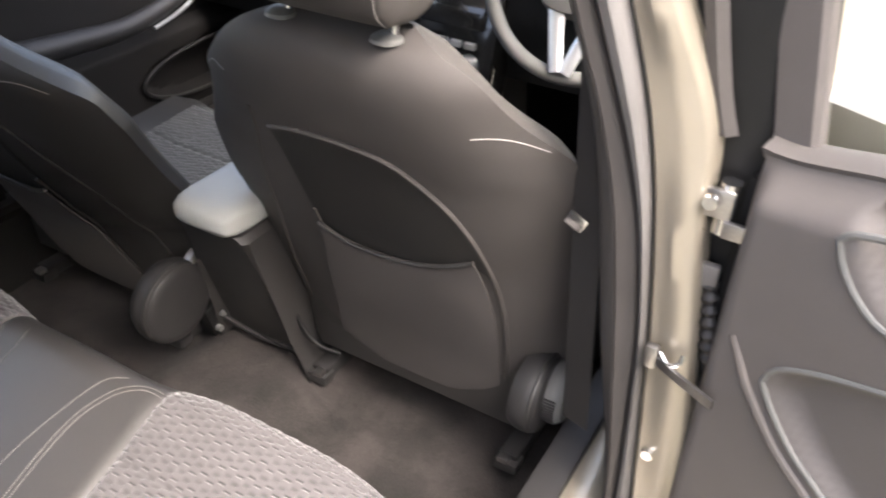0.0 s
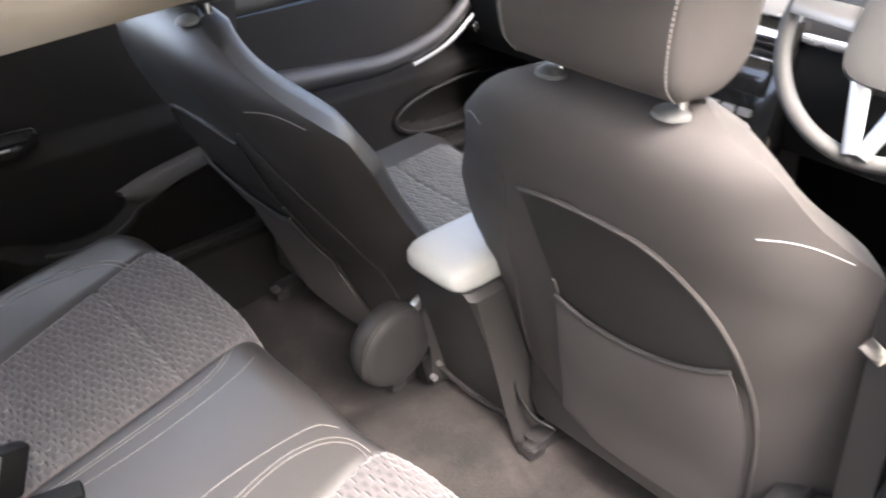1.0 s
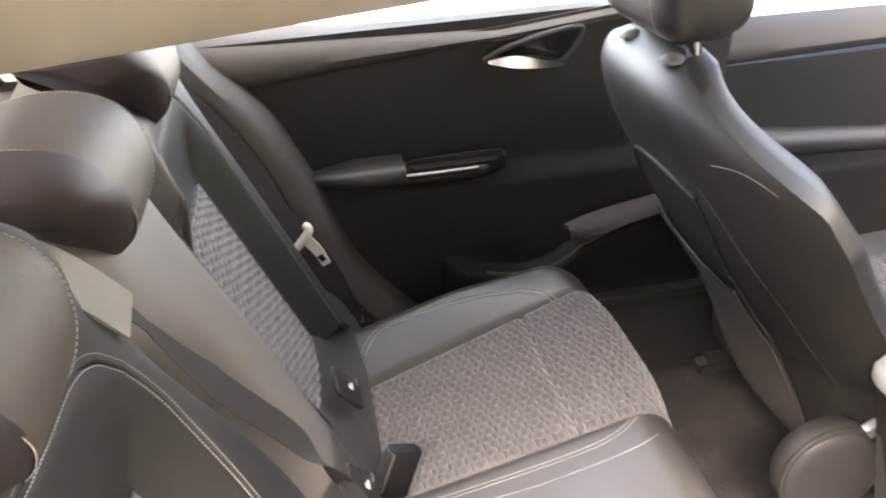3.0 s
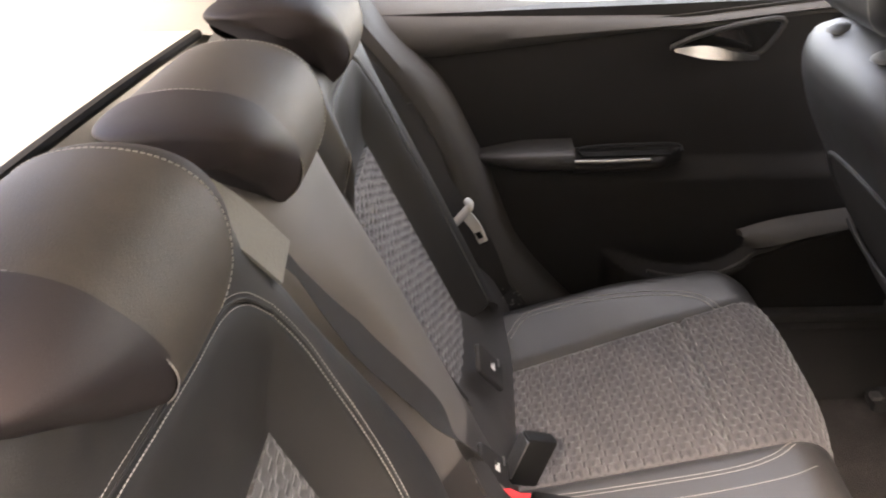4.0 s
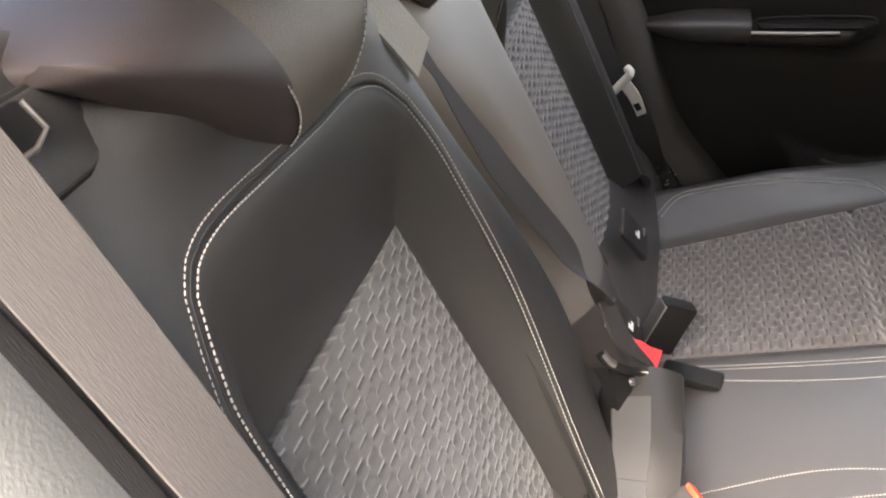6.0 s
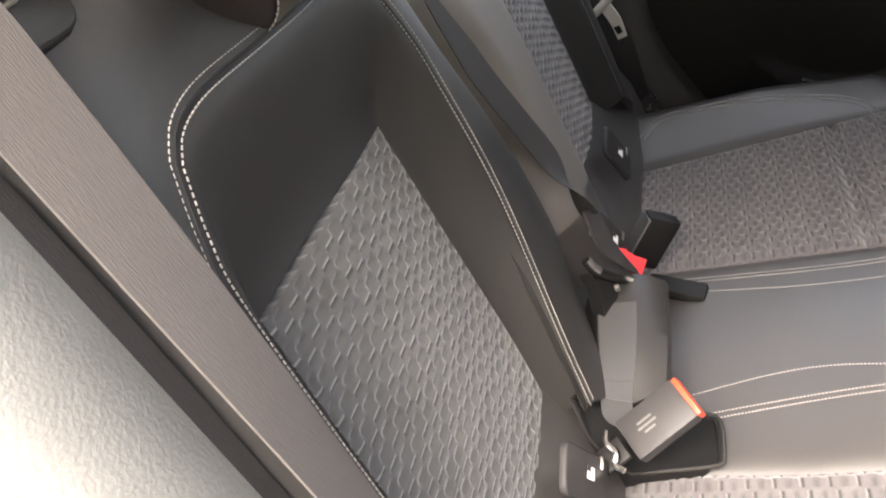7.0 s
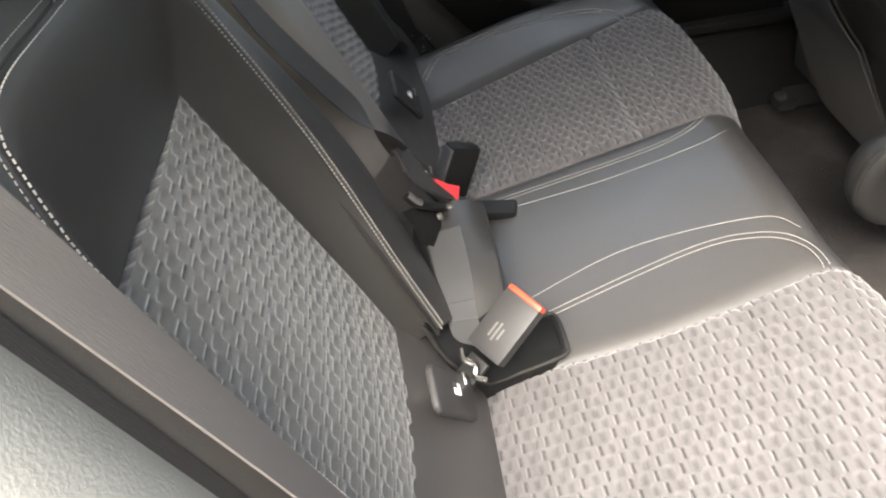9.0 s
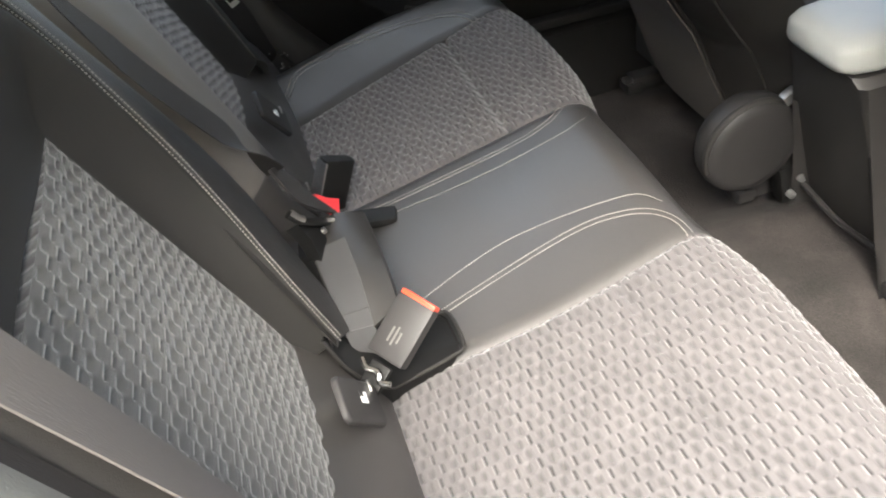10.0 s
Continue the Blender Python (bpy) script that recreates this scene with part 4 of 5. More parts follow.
# Upper trim, rising to the window sill.
yy = np.linspace(-0.30, 0.70, 40)
prof = [(-0.712, 0.0), (-0.700, 0.008), (-0.694, 0.022), (-0.700, 0.045), (-0.725, 0.066), (-0.77, 0.075)]
def sill_band(y):
    """Lower edge and height of the padded band under the far windows."""
    low = 0.862 + 0.055 * min(max((y + 0.07) / 0.63, 0), 1) - 0.10 * max(y - 0.62, 0)
    return low, max(0.945 - 0.07 * y - low, 0.022)


g = np.array([[[x, y, sill_band(y)[0] + dz / 0.075 * sill_band(y)[1]] for x, dz in prof] for y in yy])
solid("upper_trim", pad(g, 0.02), DOORTOP, rear, "soft grey upper trim with rising sill")
hb = [(-0.70, 0.318, 0.866), (-0.695, 0.36, 0.885), (-0.693, 0.43, 0.902), (-0.695, 0.495, 0.907), (-0.697, 0.485, 0.875), (-0.70, 0.455, 0.848), (-0.70, 0.40, 0.855)]
solid("handle_bowl", pad(np.stack([spline(hb[:4], 16), spline([hb[0], hb[6], hb[5], hb[4], hb[3]], 16)], 0), 0.004), GLOSS, rear, "black handle bowl")
solid("handle_bezel", tube(spline(hb + [hb[0]], 60), 0.005, 8), PLASTIC, rear)
lever = np.stack([spline([(-0.683, 0.322, 0.868), (-0.672, 0.37, 0.874), (-0.668, 0.42, 0.862), (-0.675, 0.458, 0.853)], 20),
                  spline([(-0.683, 0.322, 0.862), (-0.672, 0.37, 0.852), (-0.668, 0.42, 0.848), (-0.675, 0.458, 0.846)], 20)], 0)
solid("door_handle", pad(lever, 0.006), CHROME, rear, "bright chrome door handle")
# Armrest with its pull cup.
arm = []
for y in np.linspace(-0.05, 0.158, 26):
    k = smooth01((y + 0.05) / 0.14)
    arm.append([(-0.705 + (0.016 + 0.042 * k) * math.copysign(abs(math.cos(a)) ** 0.6, math.cos(a)), y, 0.683 + (0.004 + 0.018 * k) * math.copysign(abs(math.sin(a)) ** 0.7, math.sin(a))) for a in np.linspace(0, 2 * math.pi, 28, endpoint=False)])
armrest_ = solid("armrest", loft(arm), PLASTIC, rear, "dark padded armrest")
grip_ = []
for y in np.linspace(0.154, 0.352, 22):
    k = 1 - smooth01((y - 0.30) / 0.055) * 0.9
    grip_.append([(-0.705 + 0.052 * k * math.copysign(abs(math.cos(a)) ** 0.5, math.cos(a)), y, 0.672 + 0.0145 * math.copysign(abs(math.sin(a)) ** 0.6, math.sin(a))) for a in np.linspace(0, 2 * math.pi, 28, endpoint=False)])
solid("pull_handle", loft(grip_), DOORPANEL_SHADED, armrest_, "dark pull handle in front of the armrest")
cup = np.array([[[x, y, 0.6885 - 0.0008 * abs(i - 3)] for i, x in enumerate(np.linspace(-0.698, -0.664, 7))] for y in np.linspace(0.170, 0.325, 8)])
solid("pull_cup", pad(cup, 0.003), BLACK, rear, "black recess of the pull handle")
rim_c = [(-0.664, 0.172, 0.690), (-0.690, 0.178, 0.696), (-0.690, 0.330, 0.698), (-0.668, 0.345, 0.692)]
solid("cup_rim", tube(spline(rim_c, 30), 0.0025, 8), BLACK, rear)
solid("handle_strip", tube(spline([(-0.655, 0.150, 0.684), (-0.652, 0.22, 0.684), (-0.654, 0.290, 0.684)], 20), 0.0028, 8), STEEL, rear, "bright strip along the pull handle")
solid("outer_skin", box((0.05, 1.0, 0.56), (-0.80, 0.2, 0.58), 0.02), PAINT, rear, "champagne painted outer skin")
far_pane = solid("pane", box((0.005, 0.95, 0.42), (-0.765, 0.2, 1.09), 0), GLASS, rear, "clear window glass")
far_pane.visible_shadow = False
solid("window_divider", box((0.02, 0.03, 0.34), (-0.755, -0.20, 1.10), 0.006, Matrix.Rotation(radians(-18), 4, "X")), BLACK, rear, "black window divider")

front = far_door("door_front_closed", 0.72, 1.8, "closed front car door with shade-dark panel and sweeping grab handle")
yy, zz = np.linspace(0.74, 1.85, 60), np.linspace(0.28, 0.80, 50)
Yg, Zg = np.meshgrid(yy, zz, indexing="ij")
hole = smooth01((0.16 - np.hypot((Yg - 1.40) / 1.5, (Zg - 0.47) / 0.42)) / 0.02)
xg = -0.705 + 0.03 * smooth01((0.60 - Zg) / 0.03) - 0.04 * hole
solid("inner_panel", pad(np.stack([xg, Yg, Zg], -1), 0.05, flip=False), DOORPANEL_SHADED, front, "moulded inner panel toned dark for shade")
pts = [(-0.668, 1.40 + 0.235 * math.cos(t), 0.47 + 0.064 * math.sin(t)) for t in np.linspace(0, 2 * math.pi, 60, endpoint=False)]
solid("bead", tube(pts, 0.005, 8, True), PLASTIC, front)
sw = spline([(-0.665, 0.84, 0.655), (-0.655, 1.0, 0.645), (-0.645, 1.12, 0.642), (-0.645, 1.26, 0.665), (-0.65, 1.35, 0.705), (-0.66, 1.44, 0.775)], 50)
solid("grab_handle", tube(sw, 0.5 * np.linspace(0.06, 0.032, 50), 14), PLASTIC, front, "soft grey sweeping armrest and grab handle")
solid("trim_strip", tube(sw[26:44] + np.array([0.018, 0.012, -0.022]), 0.005, 8), SILVER, front, "silver strip under the grab handle")
solid("switch_panel", box((0.012, 0.12, 0.02), (-0.630, 1.44, 0.70), 0.004, Matrix.Rotation(radians(32), 4, "X")), SILVER, front, "silver switch bezel")
yy = np.linspace(0.74, 1.85, 30)
g = np.array([[[x, y, 0.80 + 0.02 * (y - 0.74) + dz * (1 - 0.5 * (y - 0.74))] for x, dz in prof] for y in yy])
solid("upper_trim", pad(g, 0.02), DOORTOP, front, "soft grey upper trim")
solid("door_handle", pad(np.stack([spline([(-0.69, 1.15, 0.83), (-0.68, 1.22, 0.835), (-0.685, 1.29, 0.82)], 14), spline([(-0.69, 1.15, 0.822), (-0.68, 1.22, 0.812), (-0.685, 1.29, 0.806)], 14)], 0), 0.006), CHROME, front, "bright chrome door handle")
solid("outer_skin", box((0.05, 1.15, 0.48), (-0.80, 1.28, 0.54), 0.02), PAINT, front, "champagne painted outer skin")
fp = solid("pane", box((0.005, 1.05, 0.46), (-0.765, 1.25, 1.07), 0), GLASS, front, "clear window glass")
fp.visible_shadow = False

# Light trim along the rear edge of the far door opening.
edge = empty("door_opening_trim", "pale grey trim strip along the far rear door opening", "car trim", at=(-0.66, 0.0, 0.4))
c1 = spline([(-0.66, -0.205, 0.975), (-0.66, -0.170, 0.917), (-0.66, -0.085, 0.823), (-0.66, -0.036, 0.724), (-0.66, 0.006, 0.62), (-0.66, 0.050, 0.508), (-0.66, 0.142, 0.391), (-0.66, 0.20, 0.345)], 50)
c2 = spline([(-0.64, -0.235, 0.985), (-0.64, -0.190, 0.922), (-0.64, -0.129, 0.829), (-0.64, -0.079, 0.732), (-0.64, -0.046, 0.628), (-0.64, 0.005, 0.518), (-0.64, 0.074, 0.401), (-0.64, 0.12, 0.345)], 50)
mid = (c1 + c2) / 2 + np.array([0.014, 0, 0])
rows_ = np.stack([c1 + np.array([-0.05, 0.006, 0]), c1, c1 * 0.7 + mid * 0.3 + np.array([0.005, 0, 0]), mid, c2 * 0.7 + mid * 0.3 + np.array([0.005, 0, 0]), c2, c2 + np.array([-0.03, -0.02, 0])], 0)
solid("strip", pad(rows_, 0.01, flip=True), DOORTOP, edge)
solid("lower_cover", pad(np.stack([c2[14:] + np.array([0.012, -0.0, 0]), c2[14:] + np.array([0.03, -0.06, -0.005]), c2[14:] + np.array([0.05, -0.12, -0.01])], 0), 0.01, flip=True), PLASTIC, edge, "dark plastic cover by the seat")


# ---- seat belts and buckles ----
belt = empty("seat_belt", "grey-brown seat belt hanging across the rear backrest by the open door", "seat belt", "seat belts", (0.5, -0.1, 0.7))
run = back_at([0.548, 0.533, 0.528, 0.526, 0.525, 0.526, 0.528, 0.534, 0.545], [0.78, 0.62, 0.540, 0.45, 0.35, 0.25, 0.17, 0.06, -0.03], [0.040, 0.033, 0.032, 0.032, 0.032, 0.032, 0.031, 0.028, 0.026])
twist = smooth01((np.linspace(0, 1, 70)[:, None] - 0.25) / 0.45)
solid("webbing", ribbon(spline(run, 70), BN + (1 - twist) * np.array([0.14, 0, 0.12]) + twist * np.array([-0.30, 0, -0.12]), 0.0415, 0.0014), WEB, belt)
strip = spline(back_at([0.562, 0.550, 0.547, 0.545, 0.546], [0.66, 0.50, 0.35, 0.20, -0.02], [0.010, 0.009, 0.008, 0.007, 0.006]), 50)
solid("dark_return", ribbon(strip, BN, 0.026), WEB_DARK, belt, "dark ribbed webbing underneath")

cbelt = empty("seat_belt", "dark seat belt running down the rear centre backrest", "seat belt", "seat belts", (0.05, -0.1, 0.7))
run = back_at([0.182, 0.168, 0.133, 0.102, 0.066, 0.030, 0.017, 0.018, 0.028], [0.57, 0.53, 0.462, 0.385, 0.314, 0.244, 0.205, 0.165, 0.122], [0.002, 0.021, 0.0275, 0.024, 0.019, 0.018, 0.021, 0.029, 0.040])
turn_ = smooth01((np.linspace(0, 1, 80)[:, None] - 0.84) / 0.16)
solid("webbing", ribbon(spline(run, 80), BN + (1 - turn_) * np.array([0.25, 0, 0.06]) + turn_ * np.array([-0.75, -0.1, -0.35]), np.interp(np.linspace(0, 1, 80), [0, 0.30, 0.52, 1], [0.036, 0.010, 0.036, 0.036])), WEB_DARK, cbelt)
# Pale sleeve over the belt's top puts the light falling there into colour.
run = back_at([0.180, 0.170, 0.156, 0.137], [0.55, 0.53, 0.500, 0.458], [0.014, 0.0225, 0.0275, 0.0295])
solid("guide", ribbon(spline(run, 24), BN + np.array([0.25, 0, 0.06]), 0.040, 0.0035), TRIM, cbelt, "pale sleeve for the patch of light on the belt")

lbelt = empty("seat_belt", "dark seat belt by the far door with a bright steel tongue", "seat belt", "seat belts", (-0.58, -0.1, 0.7))
run = spline([(-0.600, -0.290, 1.02), (-0.600, -0.205, 0.895), (-0.598, -0.160, 0.841), (-0.596, -0.110, 0.746), (-0.590, -0.070, 0.666), (-0.588, -0.045, 0.622), (-0.592, -0.010, 0.560), (-0.605, 0.020, 0.46), (-0.63, 0.045, 0.36)], 80)
solid("webbing", ribbon(run, (0.9, 0.4, 0.1), 0.044), WEB_DARK, lbelt)
tongue = solid("tongue", pad(np.stack([spline([(-0.572, -0.046, 0.630), (-0.570, -0.024, 0.602), (-0.571, -0.010, 0.572)], 12), spline([(-0.569, -0.030, 0.642), (-0.567, -0.008, 0.612), (-0.568, 0.004, 0.580)], 12)], 0), 0.003), GRIP, lbelt, "bright steel tongue")
solid("slot", pad(np.stack([spline([(-0.5655, -0.018, 0.594), (-0.566, -0.011, 0.582)], 4), spline([(-0.565, -0.009, 0.598), (-0.5655, -0.003, 0.587)], 4)], 0), 0.001), BLACK, tongue)
solid("grip", tube(spline([(-0.566, -0.074, 0.626), (-0.564, -0.070, 0.613), (-0.561, -0.052, 0.617), (-0.560, -0.034, 0.636), (-0.561, -0.024, 0.650), (-0.566, -0.032, 0.658)], 24), [0.005] + [0.0072] * 22 + [0.005], 10), GRIP, tongue, "pale plastic grip of the tongue")


def frame_of(origin, axis, face):
    """Local y along axis, local z out of the face."""
    y = Vector(axis).normalized()
    z = (Vector(face) - y * Vector(face).dot(y)).normalized()
    x = y.cross(z)
    m = Matrix((x, y, z)).transposed().to_4x4()
    return Matrix.Translation(origin) @ m


def put(geo, m):
    return ([tuple(m @ Vector(p)) for p in geo[0]], *geo[1:])


# The buckle by the open door: orange button, standing in its black pouch.
bk = empty("belt_buckle", "black belt buckle with orange button standing in a cloth pouch", "belt buckle", "buckles", (0.24, 0.05, 0.47))
M = frame_of((0.2245, 0.064, 0.534), (-0.36, 0.67, 0.54), (0.45, -0.30, 0.84))
solid("body", put(box((0.043, 0.066, 0.018), (0, 0.004, 0), 0.0035), M), PLASTIC, bk)
solid("button", put(box((0.041, 0.006, 0.0155), (0, 0.0385, -0.0005), 0.0022), M), ORANGE, bk, "orange release button")
for i, w in enumerate((0.016, 0.020, 0.012)):
    solid("print", put(box((0.002, w, 0.0006), (-0.006 + 0.005 * i, -0.004, 0.0092), 0), M), GREYPRINT, bk, "faint grey print")
solid("stalk", put(box((0.024, 0.05, 0.008), (-0.002, -0.06, -0.004), 0.003), M), BLACK, bk, "black stalk")
solid("stalk_clip", put(tube(spline([(-0.020, -0.040, 0.006), (-0.010, -0.045, 0.009), (0.002, -0.043, 0.009), (0.010, -0.050, 0.009), (0.020, -0.046, 0.008)], 20), 0.0032, 8), M), CHROME, bk, "bright wire clip at the buckle's foot")

pouch = empty("buckle_pouch", "black cloth pouch sunk between cushion and backrest", "pouch", at=(0.22, 0.06, 0.43))
ring_pts = spline([(0.219, -0.012, 0.545), (0.175, -0.002, 0.515), (0.146, 0.030, 0.480), (0.130, 0.080, 0.450), (0.130, 0.122, 0.448), (0.142, 0.133, 0.450), (0.186, 0.134, 0.446), (0.194, 0.126, 0.444), (0.203, 0.060, 0.434), (0.212, 0.036, 0.446), (0.224, 0.006, 0.500), (0.219, -0.012, 0.545)], 60)[:-1]
low = ring_pts * np.array([0.7, 0.7, 0.6]) + np.array([0.053, 0.012, 0.125])
rim = ring_pts + np.array([0, 0, 0.004])
shrunk = rim * np.array([0.94, 0.94, 1]) + np.array([0.0106, 0.003, -0.002])
solid("lining", loft([ring_pts, rim, shrunk, low]), BLACK, pouch)
solid("hem", tube(rim, 0.002, 6, True), HOLLOW, pouch)

# The centre belt's buckle on its strap.
cb = empty("belt_buckle", "dark belt buckle with red button and latched tongue", "belt buckle", "buckles", (0.05, 0.04, 0.5))
face = np.array([0.1, 0.85, 0.55]) / 1.017
bar = spline([(0.086, -0.010, 0.611), (0.084, -0.001, 0.598), (0.060, 0.020, 0.571), (0.021, 0.047, 0.535)], 24)
solid("body", pad(np.stack([bar[4:] - face * 0.006, bar[4:] - face * 0.004 + np.array([0.006, 0.008, -0.022]), bar[4:] - face * 0.006 + np.array([0.010, 0.014, -0.050])], 0), 0.016), BLACK, cb)
red = np.array([[(0.034, 0.011, 0.589), (0.034, 0.027, 0.564), (0.026, 0.041, 0.545)], [(0.018, 0.022, 0.573), (0.008, 0.033, 0.559), (-0.008, 0.046, 0.542)]])
solid("button", pad(red, 0.006), RED, cb, "red release button")
solid("lower_lip", tube(bar, 0.0048, 10), BLACK, cb, "black lip of the latched tongue")
solid("tongue", tube(bar[16:] + face * 0.0035, 0.0045, 10), CHROME, cb, "bright steel end of the tongue")
solid("tongue", tube(bar[:5] + face * 0.003, 0.0040, 10), STEEL, cb, "bright steel end of the tongue")
plate = spline([(0.034, -0.008, 0.618), (0.021, 0.008, 0.596), (0.015, 0.021, 0.577)], 12)
solid("upper_plate", pad(np.stack([plate, plate + np.array([0.014, 0.002, 0.001])], 0), 0.004), STEEL, cb, "pale upper edge of the tongue")
fold_a = spline([(0.040, -0.021, 0.637), (0.060, -0.003, 0.606), (0.050, 0.018, 0.577), (0.030, 0.038, 0.550)], 14) + face * 0.004
fold_b = spline([(0.021, -0.013, 0.628), (0.024, 0.000, 0.608), (0.032, 0.013, 0.587), (0.029, 0.039, 0.549)], 14) + face * 0.005
solid("folded_webbing", pad(np.stack([fold_a, fold_b], 0), 0.003), WEB_DARK, cb, "black webbing folded through the tongue")
solid("rivet", put(lathe([(0.0005, 0.002), (0.004, 0.002), (0.004, -0.002)], (0, 0, 0), "z", 10), frame_of((0.072, 0.022, 0.567), (-0.6, 0.3, -0.6), tuple(face))), STEEL, cb)
A_ = spline([(0.040, -0.004, 0.553), (0.080, 0.002, 0.541), (0.130, 0.007, 0.523), (0.174, 0.011, 0.505)], 24)
B_ = spline([(0.036, 0.040, 0.558), (0.080, 0.043, 0.549), (0.130, 0.045, 0.536), (0.182, 0.044, 0.512)], 24)
C_ = spline([(0.022, 0.072, 0.540), (0.070, 0.074, 0.535), (0.120, 0.075, 0.531), (0.170, 0.074, 0.520)], 24)
low_ = np.array([0.0, 0.010, -0.085])
sheet = np.stack([A_ + np.array([0, -0.012, -0.05]), A_ + np.array([0, -0.002, -0.004]), A_, (A_ + B_) / 2 + np.array([0, 0, 0.002]), B_ + np.array([0, 0, 0.001]), B_ * 0.5 + C_ * 0.5 + np.array([0, 0, 0.002]), C_, C_ + np.array([0, 0.003, -0.006]), C_ + low_], 0)
sleeve = solid("strap_sleeve", pad(sheet, 0.006, flip=True), LEATHER, cb, "dark grey sleeve of the buckle strap")
lab = np.stack([A_ + (B_ - A_) * k_ + np.array([0, 0, 0.0032]) for k_ in np.linspace(0.03, 0.97, 7)], 0)
solid("label", pad(lab[:, 6:], 0.0008, flip=True), LABEL, sleeve, "pale grey satin label on the strap")
solid("label_crease", tube(lab[:, -4] + np.array([0, 0, 0.0006]), 0.0006, 5), LEATHER, sleeve, "dark crease across the label")
tail = np.stack([np.stack([p_, p_ + np.array([0.012, 0.004, -0.016]), p_ + np.array([0.016, 0.010, -0.034])]) for p_ in (lab[0, -1], lab[3, -1], lab[6, -1])], 0)
solid("label_end", pad(tail, 0.001), LABEL, sleeve, "pale folded end of the label")

# The far outer buckle, plain black, and its cloth tab.
fb = empty("belt_buckle", "plain black belt buckle lying by the far seat", "belt buckle", "buckles", (-0.13, 0.05, 0.46))
M = frame_of((-0.130, 0.055, 0.485), (-0.12, 0.35, 0.8), (0.8, 0.35, 0.1))
solid("body", put(box((0.046, 0.075, 0.022), (0, 0, 0), 0.005), M), BLACK, fb)
solid("edge", put(box((0.003, 0.06, 0.0235), (-0.022, 0.003, 0), 0.001), M), STEEL, fb, "pale worn edge")
tab = tagged(solid("belt_tab", box((0.075, 0.032, 0.014), (-0.092, 0.090, 0.438), 0.006, Matrix.Rotation(radians(77), 4, "Z")), BLACK), "black cloth belt tab lying on the cushion seam", "belt tab")


# ---- child-seat anchor tags in the crease ----
def anchor_tag(x, y, z, k):
    tag = empty("anchor_tag", "dark plastic child-seat anchor cover with white symbol", "anchor cover", "anchor covers", (x, y, z))
    M = frame_of((x, y, z), (0.43 * k, -0.4, 0.81), (0.2, 0.85, 0.5))
    solid("plate", slab(0.046, 0.084, 0.008, 0.009, M), PLASTIC, tag)
    solid("symbol", put(box((0.011, 0.013, 0.0008), (0.004, -0.004, 0.0043), 0), M), WHITE, tag, "white printed symbol")
    solid("symbol", put(box((0.005, 0.006, 0.0009), (0.007, 0.0, 0.0045), 0), M), PLASTIC, tag)
    solid("notch", put(box((0.012, 0.004, 0.003), (0.018, -0.026, 0.004), 0.001), M), STEEL, tag, "pale worn notch")


anchor_tag(0.288, 0.006, 0.528, 1)
anchor_tag(-0.268, 0.004, 0.530, 1)
anchor_tag(-0.066, 0.008, 0.527, 1)
fold = spline([(-0.042, 0.545), (-0.030, 0.532), (-0.008, 0.508), (0.014, 0.475), (0.030, 0.442), (0.040, 0.415), (0.044, 0.385)], 16)
structure("seat_base_trim", pad(np.array([[(x, y, z) for y, z in fold] for x in np.linspace(-0.6, 0.6, 30)]), 0.02, flip=False), LEATHER_LIGHT, "dark leatherette strip under the rear backrest", "seat trim")

rng = random.Random(4)
crumbs = [box((0.003, 0.003, 0.002), (-0.585 + rng.uniform(-0.012, 0.012), 0.045 + rng.uniform(-0.02, 0.02), 0.452 + rng.uniform(-0.02, 0.02)), 0.0006, seg=1) for _ in range(16)]
tagged(solid("crumbs", join(*crumbs), GREYPRINT), "grey crumbs on the dark cover by the far belt", "crumbs", "", "stuff")

# ---- backrest release catch at the top outer corner ----
catch = empty("seat_release", "dark release catch with bright lever on the backrest", "seat release", at=(0.5, -0.2, 0.98))
M = frame_of(tuple(back_at(0.512, 0.5645, 0.0205)), BU, BN)
solid("gap", slab(0.107, 0.043, 0.008, 0.0195, M), BLACK, catch)
solid("bezel", slab(0.104, 0.040, 0.010, 0.018, M), LEATHER, catch)
solid("recess", slab(0.064, 0.018, 0.003, 0.006, M @ Matrix.Translation((-0.006, 0.010, 0.0055)), 0.001), BLACK, catch)
solid("lever", put(tube([(0.024, 0.017, 0.007), (0.026, 0.004, 0.0075), (0.016, 0.000, 0.0075), (-0.03, -0.001, 0.007)], 0.0014, 8), M), STEEL, catch, "bright lever")


